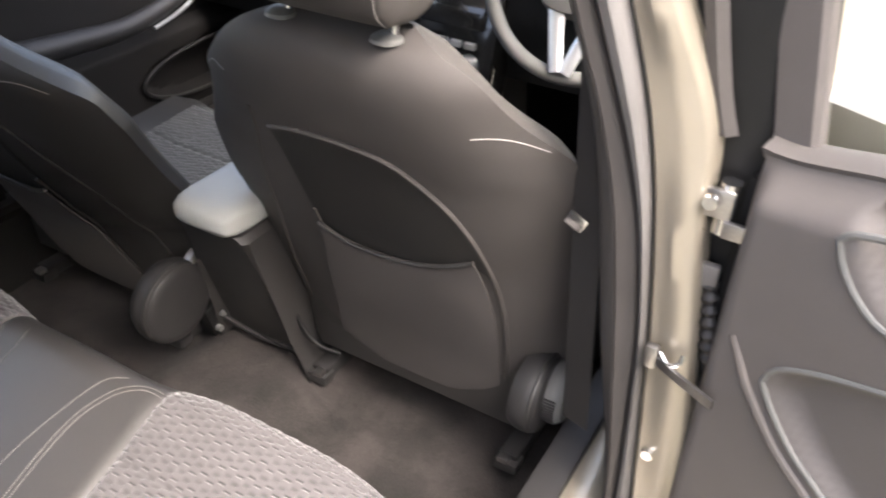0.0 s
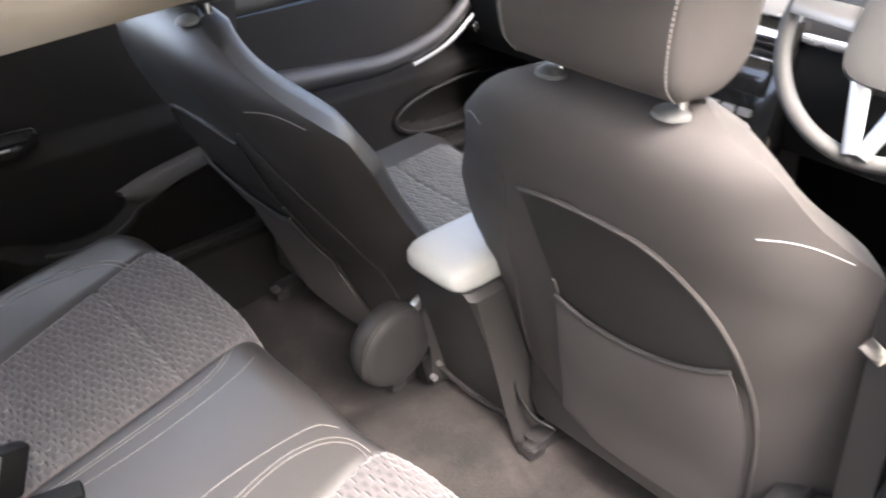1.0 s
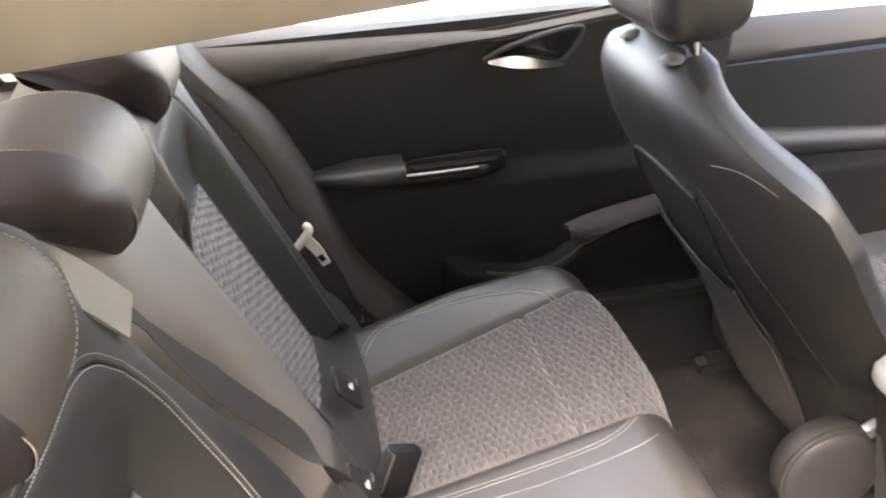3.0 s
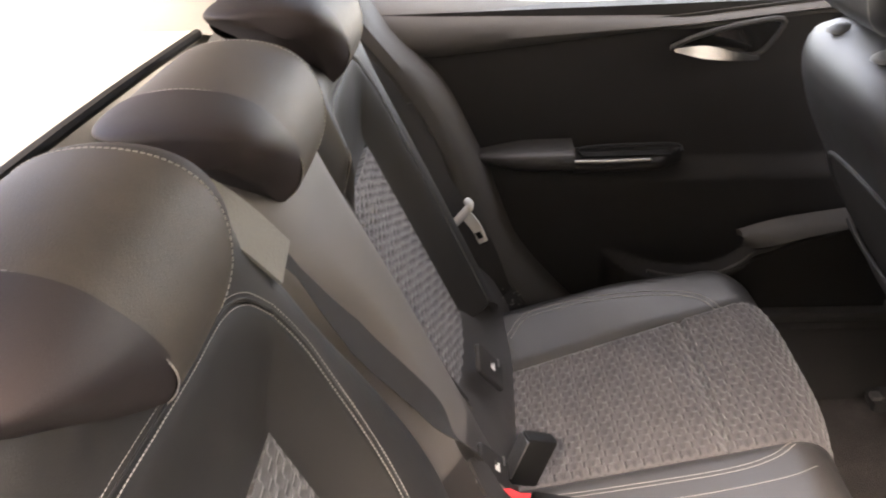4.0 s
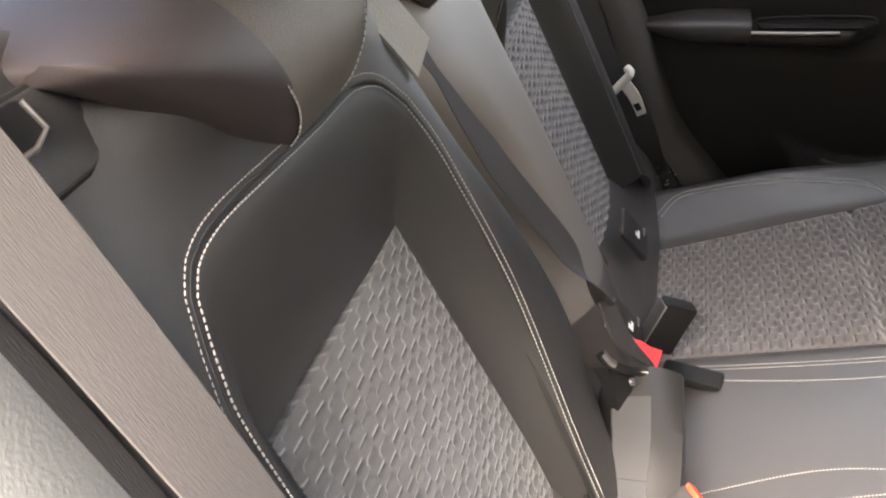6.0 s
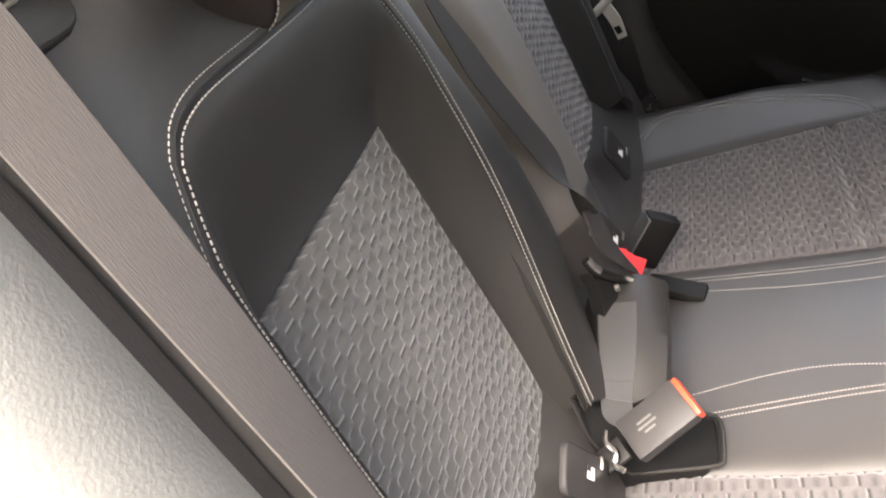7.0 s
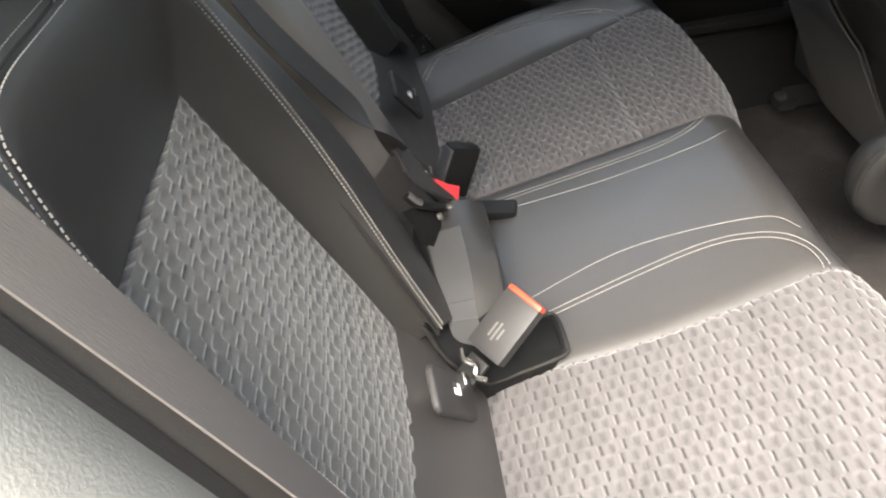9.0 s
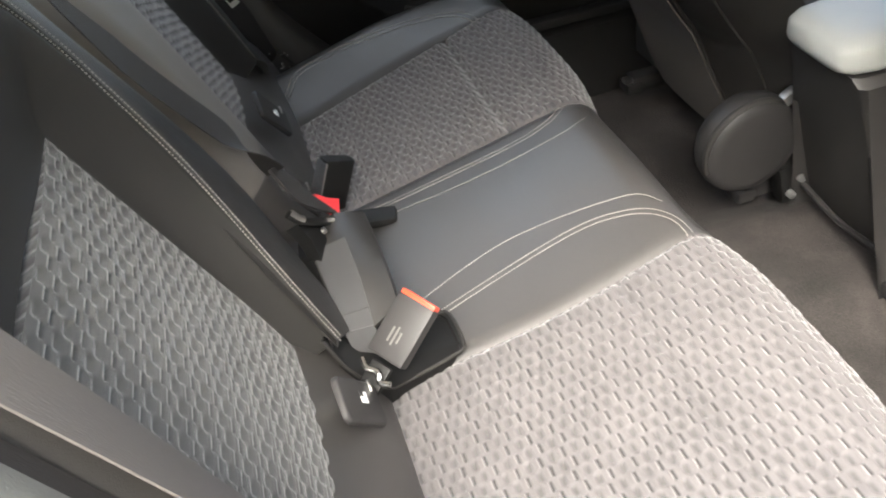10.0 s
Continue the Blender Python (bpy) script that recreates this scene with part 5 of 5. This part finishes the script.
# ---- front seats ----
def front_seat(cx, dy, recline, label, side, drop=0.0, wide=1.0, shift=0.0, sink=0.0, swell=0.0):
    """A front seat; side is +1 where the door is on its +x side."""
    thing = empty("driver_seat" if side > 0 else "passenger_seat", label, "car seat", "front seats", (cx, 0.95 + dy, 0.2))
    tilt = Matrix.Translation((0, 0, -drop)) @ Matrix.Translation((0, 0.77 + dy, 0.365)) @ Matrix.Rotation(recline, 4, "X") @ Matrix.Translation((0, -0.77 - dy, -0.365))

    def on_back(name, geo, mat, parent=thing, note=""):
        return solid(name, put(geo, tilt), mat, parent, note)

    # The passenger's seat takes a darker cover: its shade is put into the colour.
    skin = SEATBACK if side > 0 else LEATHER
    zs = np.linspace(0.318, 1.022, 64)
    back_y = np.interp(zs, [0.318, 0.40, 0.64, 0.80, 0.88, 0.93, 0.965, 0.99, 1.01, 1.022], [0.806, 0.785, 0.712, 0.648, 0.606, 0.583, 0.574, 0.578, 0.594, 0.63])
    width = np.interp(zs, [0.318, 0.326, 0.345, 0.39, 0.50, 0.62, 0.70, 0.77, 0.80, 0.865, 0.885, 0.905, 0.935, 0.96, 0.98, 0.995, 1.008, 1.017, 1.022],
                      [0.150, 0.205, 0.252, 0.288, 0.300, 0.306, 0.318 if side > 0 else 0.306, 0.313 if side > 0 else 0.306, 0.306, 0.294, 0.276, 0.250, 0.212, 0.180, 0.150, 0.122, 0.09, 0.065, 0.04])
    outer_w = np.interp(zs, [0.318, 0.326, 0.345, 0.39, 0.50, 0.66, 0.80, 0.845, 0.868, 0.892, 0.910, 0.926, 0.946, 0.962, 0.978, 0.996, 1.011, 1.022],
                        [0.170, 0.215, 0.250, 0.280, 0.288, 0.294, 0.294, 0.288, 0.278, 0.258, 0.240, 0.227, 0.217, 0.209, 0.197, 0.172, 0.13, 0.07])
    wing = np.interp(zs, [0.318, 0.40, 0.66, 0.86, 0.92, 0.98, 1.022], [0.06, 0.09, 0.105, 0.10, 0.065, 0.035, 0.0])
    inner_wing = np.interp(zs, [0.318, 0.40, 0.66, 0.76, 0.86, 0.92, 0.98, 1.022], [0.06, 0.055, 0.037, 0.045, 0.08, 0.06, 0.035, 0.0]) if side > 0 else wing
    thick = np.interp(zs, [0.318, 0.5, 0.8, 0.88, 0.95, 1.0, 1.022], [0.13, 0.155, 0.155, 0.145, 0.10, 0.075, 0.02])
    third = np.ones(3) / 3
    soften = lambda a: np.convolve(np.r_[a[0], a, a[-1]], third, "valid")
    width, outer_w = soften(width) * wide, soften(soften(soften(outer_w))) * wide
    back_y = soften(back_y) - swell * np.sin(np.clip((zs - 0.55) / 0.47, 0, 1) * math.pi) ** 0.8

    def bend(r):
        return np.abs(r) ** 3.6

    def surf(u, z, off=0.0):
        """On the rear skin: u metres from the middle, z up."""
        u, z = np.broadcast_arrays(np.asarray(u, float), np.asarray(z, float))
        w = np.where(u * side > 0, np.interp(z, zs, outer_w), np.interp(z, zs, width))
        y = np.interp(z, zs, back_y) + np.where(u * side > 0, np.interp(z, zs, wing), np.interp(z, zs, inner_wing)) * bend(np.clip(u / w, -1, 1))
        return np.stack([cx + u, y + dy - off, z - off * 0.3], -1)

    rings = []
    across = np.sin(np.linspace(-1, 1, 41) * math.pi / 2)
    for i, z in enumerate(zs):
        lo, hi = (width[i], outer_w[i]) if side > 0 else (outer_w[i], width[i])
        us = np.where(across < 0, across * lo, across * hi)
        rear = [(cx + u, back_y[i] + (wing[i] if r * side > 0 else inner_wing[i]) * bend(r) + dy, z) for u, r in zip(us, across)]
        fore = [(cx + u * (1.0 - 0.05 * abs(r) ** 4), back_y[i] + thick[i] - 0.028 * abs(r) ** 8 + dy, z) for u, r in zip(us[::-1], across[::-1])]
        rings.append(rear + fore)
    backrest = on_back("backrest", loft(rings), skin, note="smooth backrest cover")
    # Map pocket: arched opening, cloth below it, hem, and the ridges beside it.
    arch = [(-0.128, 0.832), (-0.076, 0.845), (-0.012, 0.848), (0.062, 0.838), (0.110, 0.799), (0.143, 0.751), (0.166, 0.682), (0.182, 0.577), (0.180, 0.46), (0.173, 0.345)]
    a = spline([(u * side, z) for u, z in arch], 90)
    on_back("pocket_piping", tube(surf(a[:, 0], a[:, 1], 0.002), 0.0036, 8), skin, backrest)
    hem = spline([(-0.108 * side, 0.655), (-0.055 * side, 0.634), (0.025 * side, 0.634), (0.095 * side, 0.652), (0.155 * side, 0.682)], 40)
    on_back("pocket_hem", tube(surf(hem[:, 0], hem[:, 1], 0.009), 0.0040, 8), LEATHER, backrest, "elastic hem of the pocket")
    left = spline([(-0.128, 0.832), (-0.118, 0.763), (-0.108, 0.655), (-0.122, 0.52), (-0.150, 0.335)], 60)
    right = a[np.argsort(a[:, 1])]
    rows = []
    for t in np.linspace(0, 1, 30):
        u1, z1 = spline(hem, 30)[int(round(t * 29))]
        line = []
        for zz_ in np.linspace(0.326, z1, 26):
            l_ = np.interp(zz_, left[::-1, 1], left[::-1, 0])
            r_ = np.interp(zz_, right[:60, 1], right[:60, 0] * side) - 0.010
            line.append(surf((l_ + (r_ - l_) * t) * side, zz_, 0.003 + 0.006 * smooth01((zz_ - 0.36) / 0.26)))
        rows.append(line)
    on_back("pocket_cloth", pad(np.array(rows), 0.0025, flip=side > 0), SEATNET, backrest, "dark cloth map pocket")
    # Dark sheet on the skin paints the shade inside the pocket.
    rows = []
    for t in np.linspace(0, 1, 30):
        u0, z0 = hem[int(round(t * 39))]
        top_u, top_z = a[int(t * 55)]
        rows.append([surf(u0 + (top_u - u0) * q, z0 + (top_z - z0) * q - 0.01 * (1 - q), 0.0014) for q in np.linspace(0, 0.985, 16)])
    on_back("pocket_opening", pad(np.array(rows), 0.001, flip=side > 0), HOLLOW, backrest, "dark sheet for the shade in the pocket's opening")
    for line, o, r in ((left[18:] * np.array([side, 1]), 0.003, 0.0030), (np.stack([(np.interp(np.linspace(0.34, 0.86, 50), [0.34, 0.5, 0.7, 0.86], [-0.232, -0.226, -0.200, -0.150])) * side, np.linspace(0.34, 0.86, 50)], 1), 0.000, 0.0026)):
        on_back("side_seam", tube(surf(line[:, 0], line[:, 1], o), r, 8), skin, backrest)
    # Shoulder seams, lower edge bar.
    for sd in (1, -1):
        us = np.linspace(0.185, 0.258, 30) * sd * wide
        for lift in (0.0,):
            p = surf(us, 0.905 + lift + 0.010 * np.sin(np.linspace(0, math.pi, 30)) - 0.022 * np.linspace(0, 1, 30), 0.0004)
            on_back("seam", tube(p, 0.0007, 6), SEAM_GREY, backrest, "pale stitched seam")
    bar = surf(np.linspace(-0.17, 0.16, 24), 0.330, -0.010)
    on_back("lower_bar", tube(bar, 0.009, 8), BLACK, backrest, "dark lower edge bar")
    # Recliner covers, slide rails and bolts.
    if side > 0:
        rc, rr, rx = np.array([cx + 0.232, 0.800 + dy, 0.402]), 0.070, 0.024
    else:
        rc, rr, rx = np.array([cx + 0.255, 0.748 + dy, 0.372]), 0.082, 0.026
    cover = solid("recliner_cover", lathe([(0.001, -rx), (rr * 0.9, -rx), (rr * 0.97, -rx * 0.6), (rr, 0.0), (rr * 0.98, rx * 0.5), (rr * 0.90, rx * 0.85), (rr * 0.72, rx), (0.001, rx * 1.05)], tuple(rc), "x", 48), PLASTIC, thing, "round dark recliner cover")
    rim_ = [tuple(rc + np.array([rx * 0.55, rr * 0.95 * math.cos(t), rr * 0.95 * math.sin(t)])) for t in np.linspace(0.9, 3.5, 30)]
    solid("cover_rim", tube(rim_, 0.005, 8), LEATHER, cover)
    for sd in (1, -1):
        rail = solid("slide_rail", box((0.035, 0.55, 0.030), (cx + sd * 0.20, 1.06 + dy, 0.232), 0.006), PLASTIC, thing, "dark slide rail")
        solid("rail_end", box((0.046, 0.036, 0.024), (cx + sd * 0.20, 0.790 + dy, 0.226), 0.008), PLASTIC, rail, "dark plastic rail end")
        solid("rail_clip", box((0.020, 0.024, 0.010), (cx + sd * 0.195, 0.782 + dy, 0.241), 0.003), STEEL, rail, "bright clip on the rail end")
        solid("bolt", lathe([(0.0005, -0.012), (0.009, -0.012), (0.010, 0.0), (0.0005, 0.004)], (cx + sd * 0.215, 0.85 + dy, 0.262), "x", 12), CHROME, rail, "bright bolt")
    cord = spline([(cx - 0.262 * side, 0.79 + dy, 0.40), (cx - 0.240 * side, 0.785 + dy, 0.345), (cx - 0.20 * side, 0.785 + dy, 0.305), (cx - 0.16 * side, 0.80 + dy, 0.290)], 24)
    solid("cable", tube(cord, 0.004, 8), BLACK, thing, "thin black cable under the seat back")
    if side < 0:
        mech = solid("bracket", box((0.034, 0.055, 0.075), (cx + 0.252, 0.842 + dy, 0.275), 0.008, Matrix.Rotation(radians(14), 4, "X")), BLACK, thing, "dark hinge bracket")
        for i, j, r in ((0.002, 0.012, 0.010), (0.020, -0.014, 0.008), (-0.012, -0.020, 0.007)):
            solid("bolt", lathe([(0.0005, 0.010), (r * 0.9, 0.010), (r, 0.0), (0.0005, -0.004)], (cx + 0.271, 0.842 + dy + i, 0.278 + j), "x", 12), SILVER, mech, "bright bolt")
        for dy_, z_ in ((0.052, 0.445), (0.066, 0.395)):
            solid("clip", box((0.016, 0.024, 0.020), (cx + 0.268, 0.748 + dy + dy_, z_), 0.004, Matrix.Rotation(radians(30), 4, "X")), SILVER, cover, "bright metal clip")
    else:
        kc = rc + np.array([0.030, 0.008, 0.010])
        knob = solid("adjuster_knob", lathe([(0.001, -0.012), (0.044, -0.012), (0.052, 0.0), (0.051, 0.016), (0.044, 0.024), (0.001, 0.025)], tuple(kc), "x", 48), TRIM_MID, thing, "ribbed grey adjuster knob")
        for a_ in np.linspace(-0.75, 0.35, 12):
            solid("knob_rib", box((0.020, 0.003, 0.003), (kc[0] + 0.006, kc[1] - 0.052 * math.cos(a_), kc[2] + 0.052 * math.sin(a_)), 0.0008), PLASTIC, knob)
        solid("hinge_tab", box((0.012, 0.040, 0.030), (cx + 0.262, 0.868 + dy, 0.470), 0.004, Matrix.Rotation(radians(28), 4, "X")), STEEL, thing, "bare steel hinge tab")
        solid("rail_cover", box((0.040, 0.060, 0.045), (cx + 0.298, 0.880 + dy, 0.250), 0.006), PLASTIC, thing, "dark plastic rail cover")
    # Cushion with cloth.
    base = []
    for y, h, w in ((0.80, 0.40, 0.20), (0.82, 0.46, 0.23), (0.95, 0.475, 0.25), (1.10, 0.50, 0.255), (1.24, 0.53, 0.25), (1.30, 0.51, 0.24), (1.33, 0.42, 0.22)):
        base.append([(cx + w * x, y + dy, 0.30 + (h - sink * (y - 0.8) / 0.5 - 0.30) * z) for x, z in ((-1, 0), (-1.04, 0.5), (-1.0, 0.92), (-0.88, 1.06), (-0.66, 0.98), (-0.3, 0.9), (0.3, 0.9), (0.66, 0.98), (0.88, 1.06), (1.0, 0.92), (1.04, 0.5), (1, 0))])
    seat = solid("seat_base", loft(base), LEATHER, thing, "dark leatherette seat base")
    ux, vy = np.meshgrid(np.linspace(-0.155, 0.155, 120), np.linspace(0.90, 1.27, 200), indexing="ij")
    hz = np.interp(vy, [0.82, 0.95, 1.10, 1.24, 1.30], [0.46, 0.475, 0.50, 0.53, 0.51]) - sink * (vy - 0.8) / 0.5
    zz_ = 0.30 + (hz - 0.30) * (0.9 + 0.08 * np.clip((np.abs(ux) / 0.25 - 0.3) / 0.36, 0, 1)) + 0.006 + weave(ux + 1, 2.0 - vy) - 0.004 * np.exp(-((vy - 1.10) / 0.005) ** 2)
    solid("cloth_panel", pad(np.stack([cx + ux, vy + dy, zz_], -1), 0.01, np.stack([ux + 1.0, 2.0 - vy], -1)), FABRIC_SHADED, seat, "light grey woven cloth")
    # Headrest guides.
    for u in (-0.052, 0.092):
        p = np.array([cx + shift + u * side, 0.598 + dy, 1.012])
        on_back("post_guide", lathe([(0.0005, 0.004), (0.008, 0.004), (0.012, 0.002), (0.018, -0.002), (0.019, -0.006), (0.001, -0.014)], tuple(p), "z", 24), TRIM_MID, backrest, "grey plastic post guide")
    return thing


front_seat(0.342, 0.0, 0.0, "brown-grey leatherette driver's seat with an arched map pocket", 1, wide=0.975, shift=-0.007)
front_seat(-0.360, -0.068, radians(4.0), "leatherette passenger seat toned dark for its shade, slid back, with a map pocket", -1, 0.042, 1.0, 0.012, 0.075, 0.034)
FRONT_PATH = [(-0.045, 0.0), (-0.062, 0.02), (-0.068, 0.06), (-0.062, 0.11), (-0.045, 0.155), (-0.015, 0.18), (0.02, 0.182), (0.048, 0.165), (0.062, 0.12), (0.062, 0.05), (0.052, 0.01), (0.01, -0.008)]
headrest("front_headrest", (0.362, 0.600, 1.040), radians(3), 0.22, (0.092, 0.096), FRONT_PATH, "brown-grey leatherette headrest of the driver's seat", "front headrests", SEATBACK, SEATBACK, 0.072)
# Darkened like its seat, to hold the shade.
headrest("front_headrest", (-0.365, 0.515, 0.985), radians(4), 0.27, (0.080, 0.086), FRONT_PATH, "leatherette headrest of the passenger seat, toned dark for its shade", "front headrests", LEATHER, LEATHER, 0.072)

# ---- centre console ----
con = empty("centre_console", "dark centre console with pale padded armrest", "console", at=(0, 0.8, 0.2))
sect = [(-0.105, 0.20), (-0.098, 0.30), (-0.088, 0.45), (-0.080, 0.555), (-0.070, 0.566), (0.060, 0.566), (0.072, 0.555), (0.080, 0.45), (0.092, 0.30), (0.120, 0.20)]
body_ = [[(0.012 + x * (0.9 if i == 0 else 1.0), y + (0.56 - z) * 0.34 * max(1 - i / 3, 0), z) for x, z in sect] for i, y in enumerate((0.690, 0.700, 0.73, 0.80, 0.95, 1.15, 1.4, 1.75))]
console_body = solid("body", loft(body_), CONSOLE, con, "dark console body")
foot = spline([(0.012 + 0.9 * -0.098, 0.690 + 0.26 * 0.34, 0.30), (0.012, 0.690 + 0.275 * 0.34, 0.285), (0.012 + 0.9 * 0.092, 0.690 + 0.26 * 0.34, 0.30)], 24)
solid("foot_bead", tube(foot + np.array([0, -0.004, -0.02]), 0.005, 8), PLASTIC, console_body)
rings = []
for y, k, h in ((0.648, 0.70, 0.4), (0.655, 0.86, 0.75), (0.672, 0.96, 0.95), (0.70, 1.0, 1.0), (0.80, 1.0, 1.0), (0.93, 0.98, 1.0), (0.965, 0.9, 0.9), (0.98, 0.7, 0.6)):
    rings.append([(0.010 + 0.068 * k * x, y + 0.018, 0.592 + 0.027 * h * z) for x, z in [(math.copysign(abs(math.cos(a)) ** 0.45, math.cos(a)), math.copysign(abs(math.sin(a)) ** 0.5, math.sin(a))) for a in np.linspace(0, 2 * math.pi, 48, endpoint=False)]])
solid("armrest", loft(rings), ARMREST, con, "pale padded armrest lid")
solid("gear_lever", tube([(0.0, 1.28, 0.55), (0.0, 1.26, 0.66), (0.0, 1.25, 0.72)], [0.02, 0.014, 0.024], 16), GLOSS, con, "dark gear lever")

# ---- dashboard and steering wheel ----
dash = empty("dashboard", "black dashboard with silver trim and control buttons", "dashboard", at=(0, 1.6, 0.5))
prof = [(1.42, 0.62), (1.38, 0.74), (1.40, 0.84), (1.46, 0.91), (1.60, 0.96), (1.85, 0.98), (1.92, 0.6)]
solid("panel", loft([[(x, y, z) for y, z in prof] for x in np.linspace(-0.70, 0.70, 16)]), BLACK, dash, "black soft dashboard")
solid("control_panel", box((0.24, 0.10, 0.30), (0.07, 1.40, 0.72), 0.02, Matrix.Rotation(radians(-16), 4, "X")), GLOSS, dash, "gloss black control panel")
solid("screen", box((0.20, 0.01, 0.07), (0.06, 1.352, 0.77), 0.004, Matrix.Rotation(radians(-16), 4, "X")), GLOSS, dash, "dark display screen")
for i in range(5):
    solid("button", box((0.026, 0.012, 0.014), (0.005 + 0.033 * i, 1.335, 0.705), 0.003), SILVER, dash, "silver button")
for i in (-1, 1):
    solid("dial", lathe([(0.001, -0.02), (0.020, -0.02), (0.022, 0.0), (0.022, 0.012)], (0.075 + i * 0.062, 1.335, 0.665), "y", 24), SILVER, dash, "silver rotary dial")
for x in (0.02, 0.135):
    for i in range(4):
        solid("vent_slat", box((0.075, 0.02, 0.005), (x, 1.365, 0.805 + 0.014 * i), 0.0015, Matrix.Rotation(radians(25), 4, "X")), PLASTIC if i in (1, 2) else SILVER, dash, "air vent slat")
# Tilted silver slab, added to give the bright patch over the dashboard.
solid("display", box((0.16, 0.012, 0.06), (0.10, 1.40, 0.895), 0.006, Matrix.Rotation(radians(-35), 4, "X")), SILVER, dash, "silver slab added to mirror the sky as a bright patch")
solid("trim_strip", tube([(x, 1.392, 0.845) for x in np.linspace(0.19, 0.68, 10)], 0.009, 10), SILVER, dash, "silver trim strip behind the wheel")

wheel = empty("steering_wheel", "grey leather steering wheel with silver spokes", "steering wheel", at=(0.40, 1.26, 0.85))
M = Matrix.Translation((0.40, 1.26, 0.915)) @ Matrix.Rotation(radians(-24), 4, "X")
solid("rim", put(tube([(0.182 * math.cos(t), 0, 0.178 * math.sin(t)) for t in np.linspace(0, 2 * math.pi, 64, endpoint=False)], 0.0138, 14, True), M), WHEEL, wheel, "grey leather rim")
hub = [[(k * 0.078 * math.copysign(abs(math.cos(a)) ** 0.6, math.cos(a)), y, k * 0.078 * math.copysign(abs(math.sin(a)) ** 0.6, math.sin(a))) for a in np.linspace(0, 2 * math.pi, 40, endpoint=False)] for y, k in ((-0.035, 0.75), (-0.03, 0.93), (-0.01, 1.0), (0.04, 1.0))]
solid("hub", put(loft(hub), M), WHEEL, wheel, "grey hub pad")
solid("badge", put(lathe([(0.001, -0.037), (0.018, -0.037), (0.020, -0.034), (0.02, -0.03)], (0, 0, 0), "y", 24), M), CHROME, wheel, "round bright badge")
def spoke(p, q, w0, w1):
    """A flat bar in the wheel's plane from p to q (x, z)."""
    p, q = np.array([p[0], -0.012, p[1]]), np.array([q[0], -0.010, q[1]])
    n = np.cross(q - p, (0, 1, 0))
    n /= np.linalg.norm(n)
    t = np.linspace(0, 1, 8)[:, None]
    mid, w = p + (q - p) * t, w0 + (w1 - w0) * t
    solid("spoke", put(pad(np.stack([mid - n * w, mid - n * w * 0.4 + np.array([0, -0.003, 0]), mid + n * w * 0.4 + np.array([0, -0.003, 0]), mid + n * w]), 0.010), M), SILVER, wheel, "silver spoke")


spoke((-0.035, -0.060), (-0.006, -0.172), 0.010, 0.007)
spoke((0.045, -0.060), (0.010, -0.172), 0.010, 0.006)
spoke((-0.06, 0.015), (-0.178, 0.020), 0.016, 0.012)
spoke((0.06, 0.015), (0.178, 0.020), 0.016, 0.012)
for k in (-1, 1):
    for i in range(3):
        solid("button", put(box((0.014, 0.006, 0.010), (k * (0.085 + 0.02 * i), -0.018, 0.018), 0.002), M), GLOSS if i == 1 else SILVER, wheel, "small wheel button")
solid("column", put(tube([(0, 0.03, 0), (0, 0.2, 0), (0, 0.32, -0.02)], 0.05, 16), M), BLACK, wheel)

# ---- outside ----
wall = structure("backdrop_wall", box((14, 0.4, 4.5), (4.0, 9.0, 2.2), 0.02), WALLMAT, "cream rendered wall across the yard", "wall")
# Unseen wall, added to cut the low light through the open door.
structure("wall_yard", box((0.3, 9.4, 2.95), (3.2, -2.9, 1.45), 0.02), WALLMAT, "unseen cream wall added to block low light at the open door", "wall")


# ---- smaller pieces under the part that carries them ----
def nest(thing_name, part_name, piece_names):
    for thing in [o for o in bpy.data.objects if o.parent is None and o.name.split(".")[0] == thing_name]:
        kids = list(thing.children)
        carriers = [o for o in kids if o.name.split(".")[0] == part_name]
        for o in kids:
            if carriers and o.name.split(".")[0] in piece_names:
                o.parent = carriers[0]
                o.matrix_parent_inverse = Matrix.Identity(4)


for rest in ("rear_headrest", "front_headrest"):
    nest(rest, "band", ("stitching",))
nest("folding_rear_seat", "bolster", ("stitching", "seam_piping"))
nest("belt_buckle", "body", ("button", "print", "rivet", "edge"))
nest("anchor_tag", "plate", ("symbol", "notch"))
nest("seat_release", "bezel", ("recess", "lever"))
nest("door_rear_closed", "inner_panel", ("pocket_lip", "pocket_ledge"))
nest("door_rear_closed", "handle_bowl", ("handle_bezel", "door_handle"))
nest("door_rear_closed", "armrest", ("pull_cup", "cup_rim", "handle_strip"))
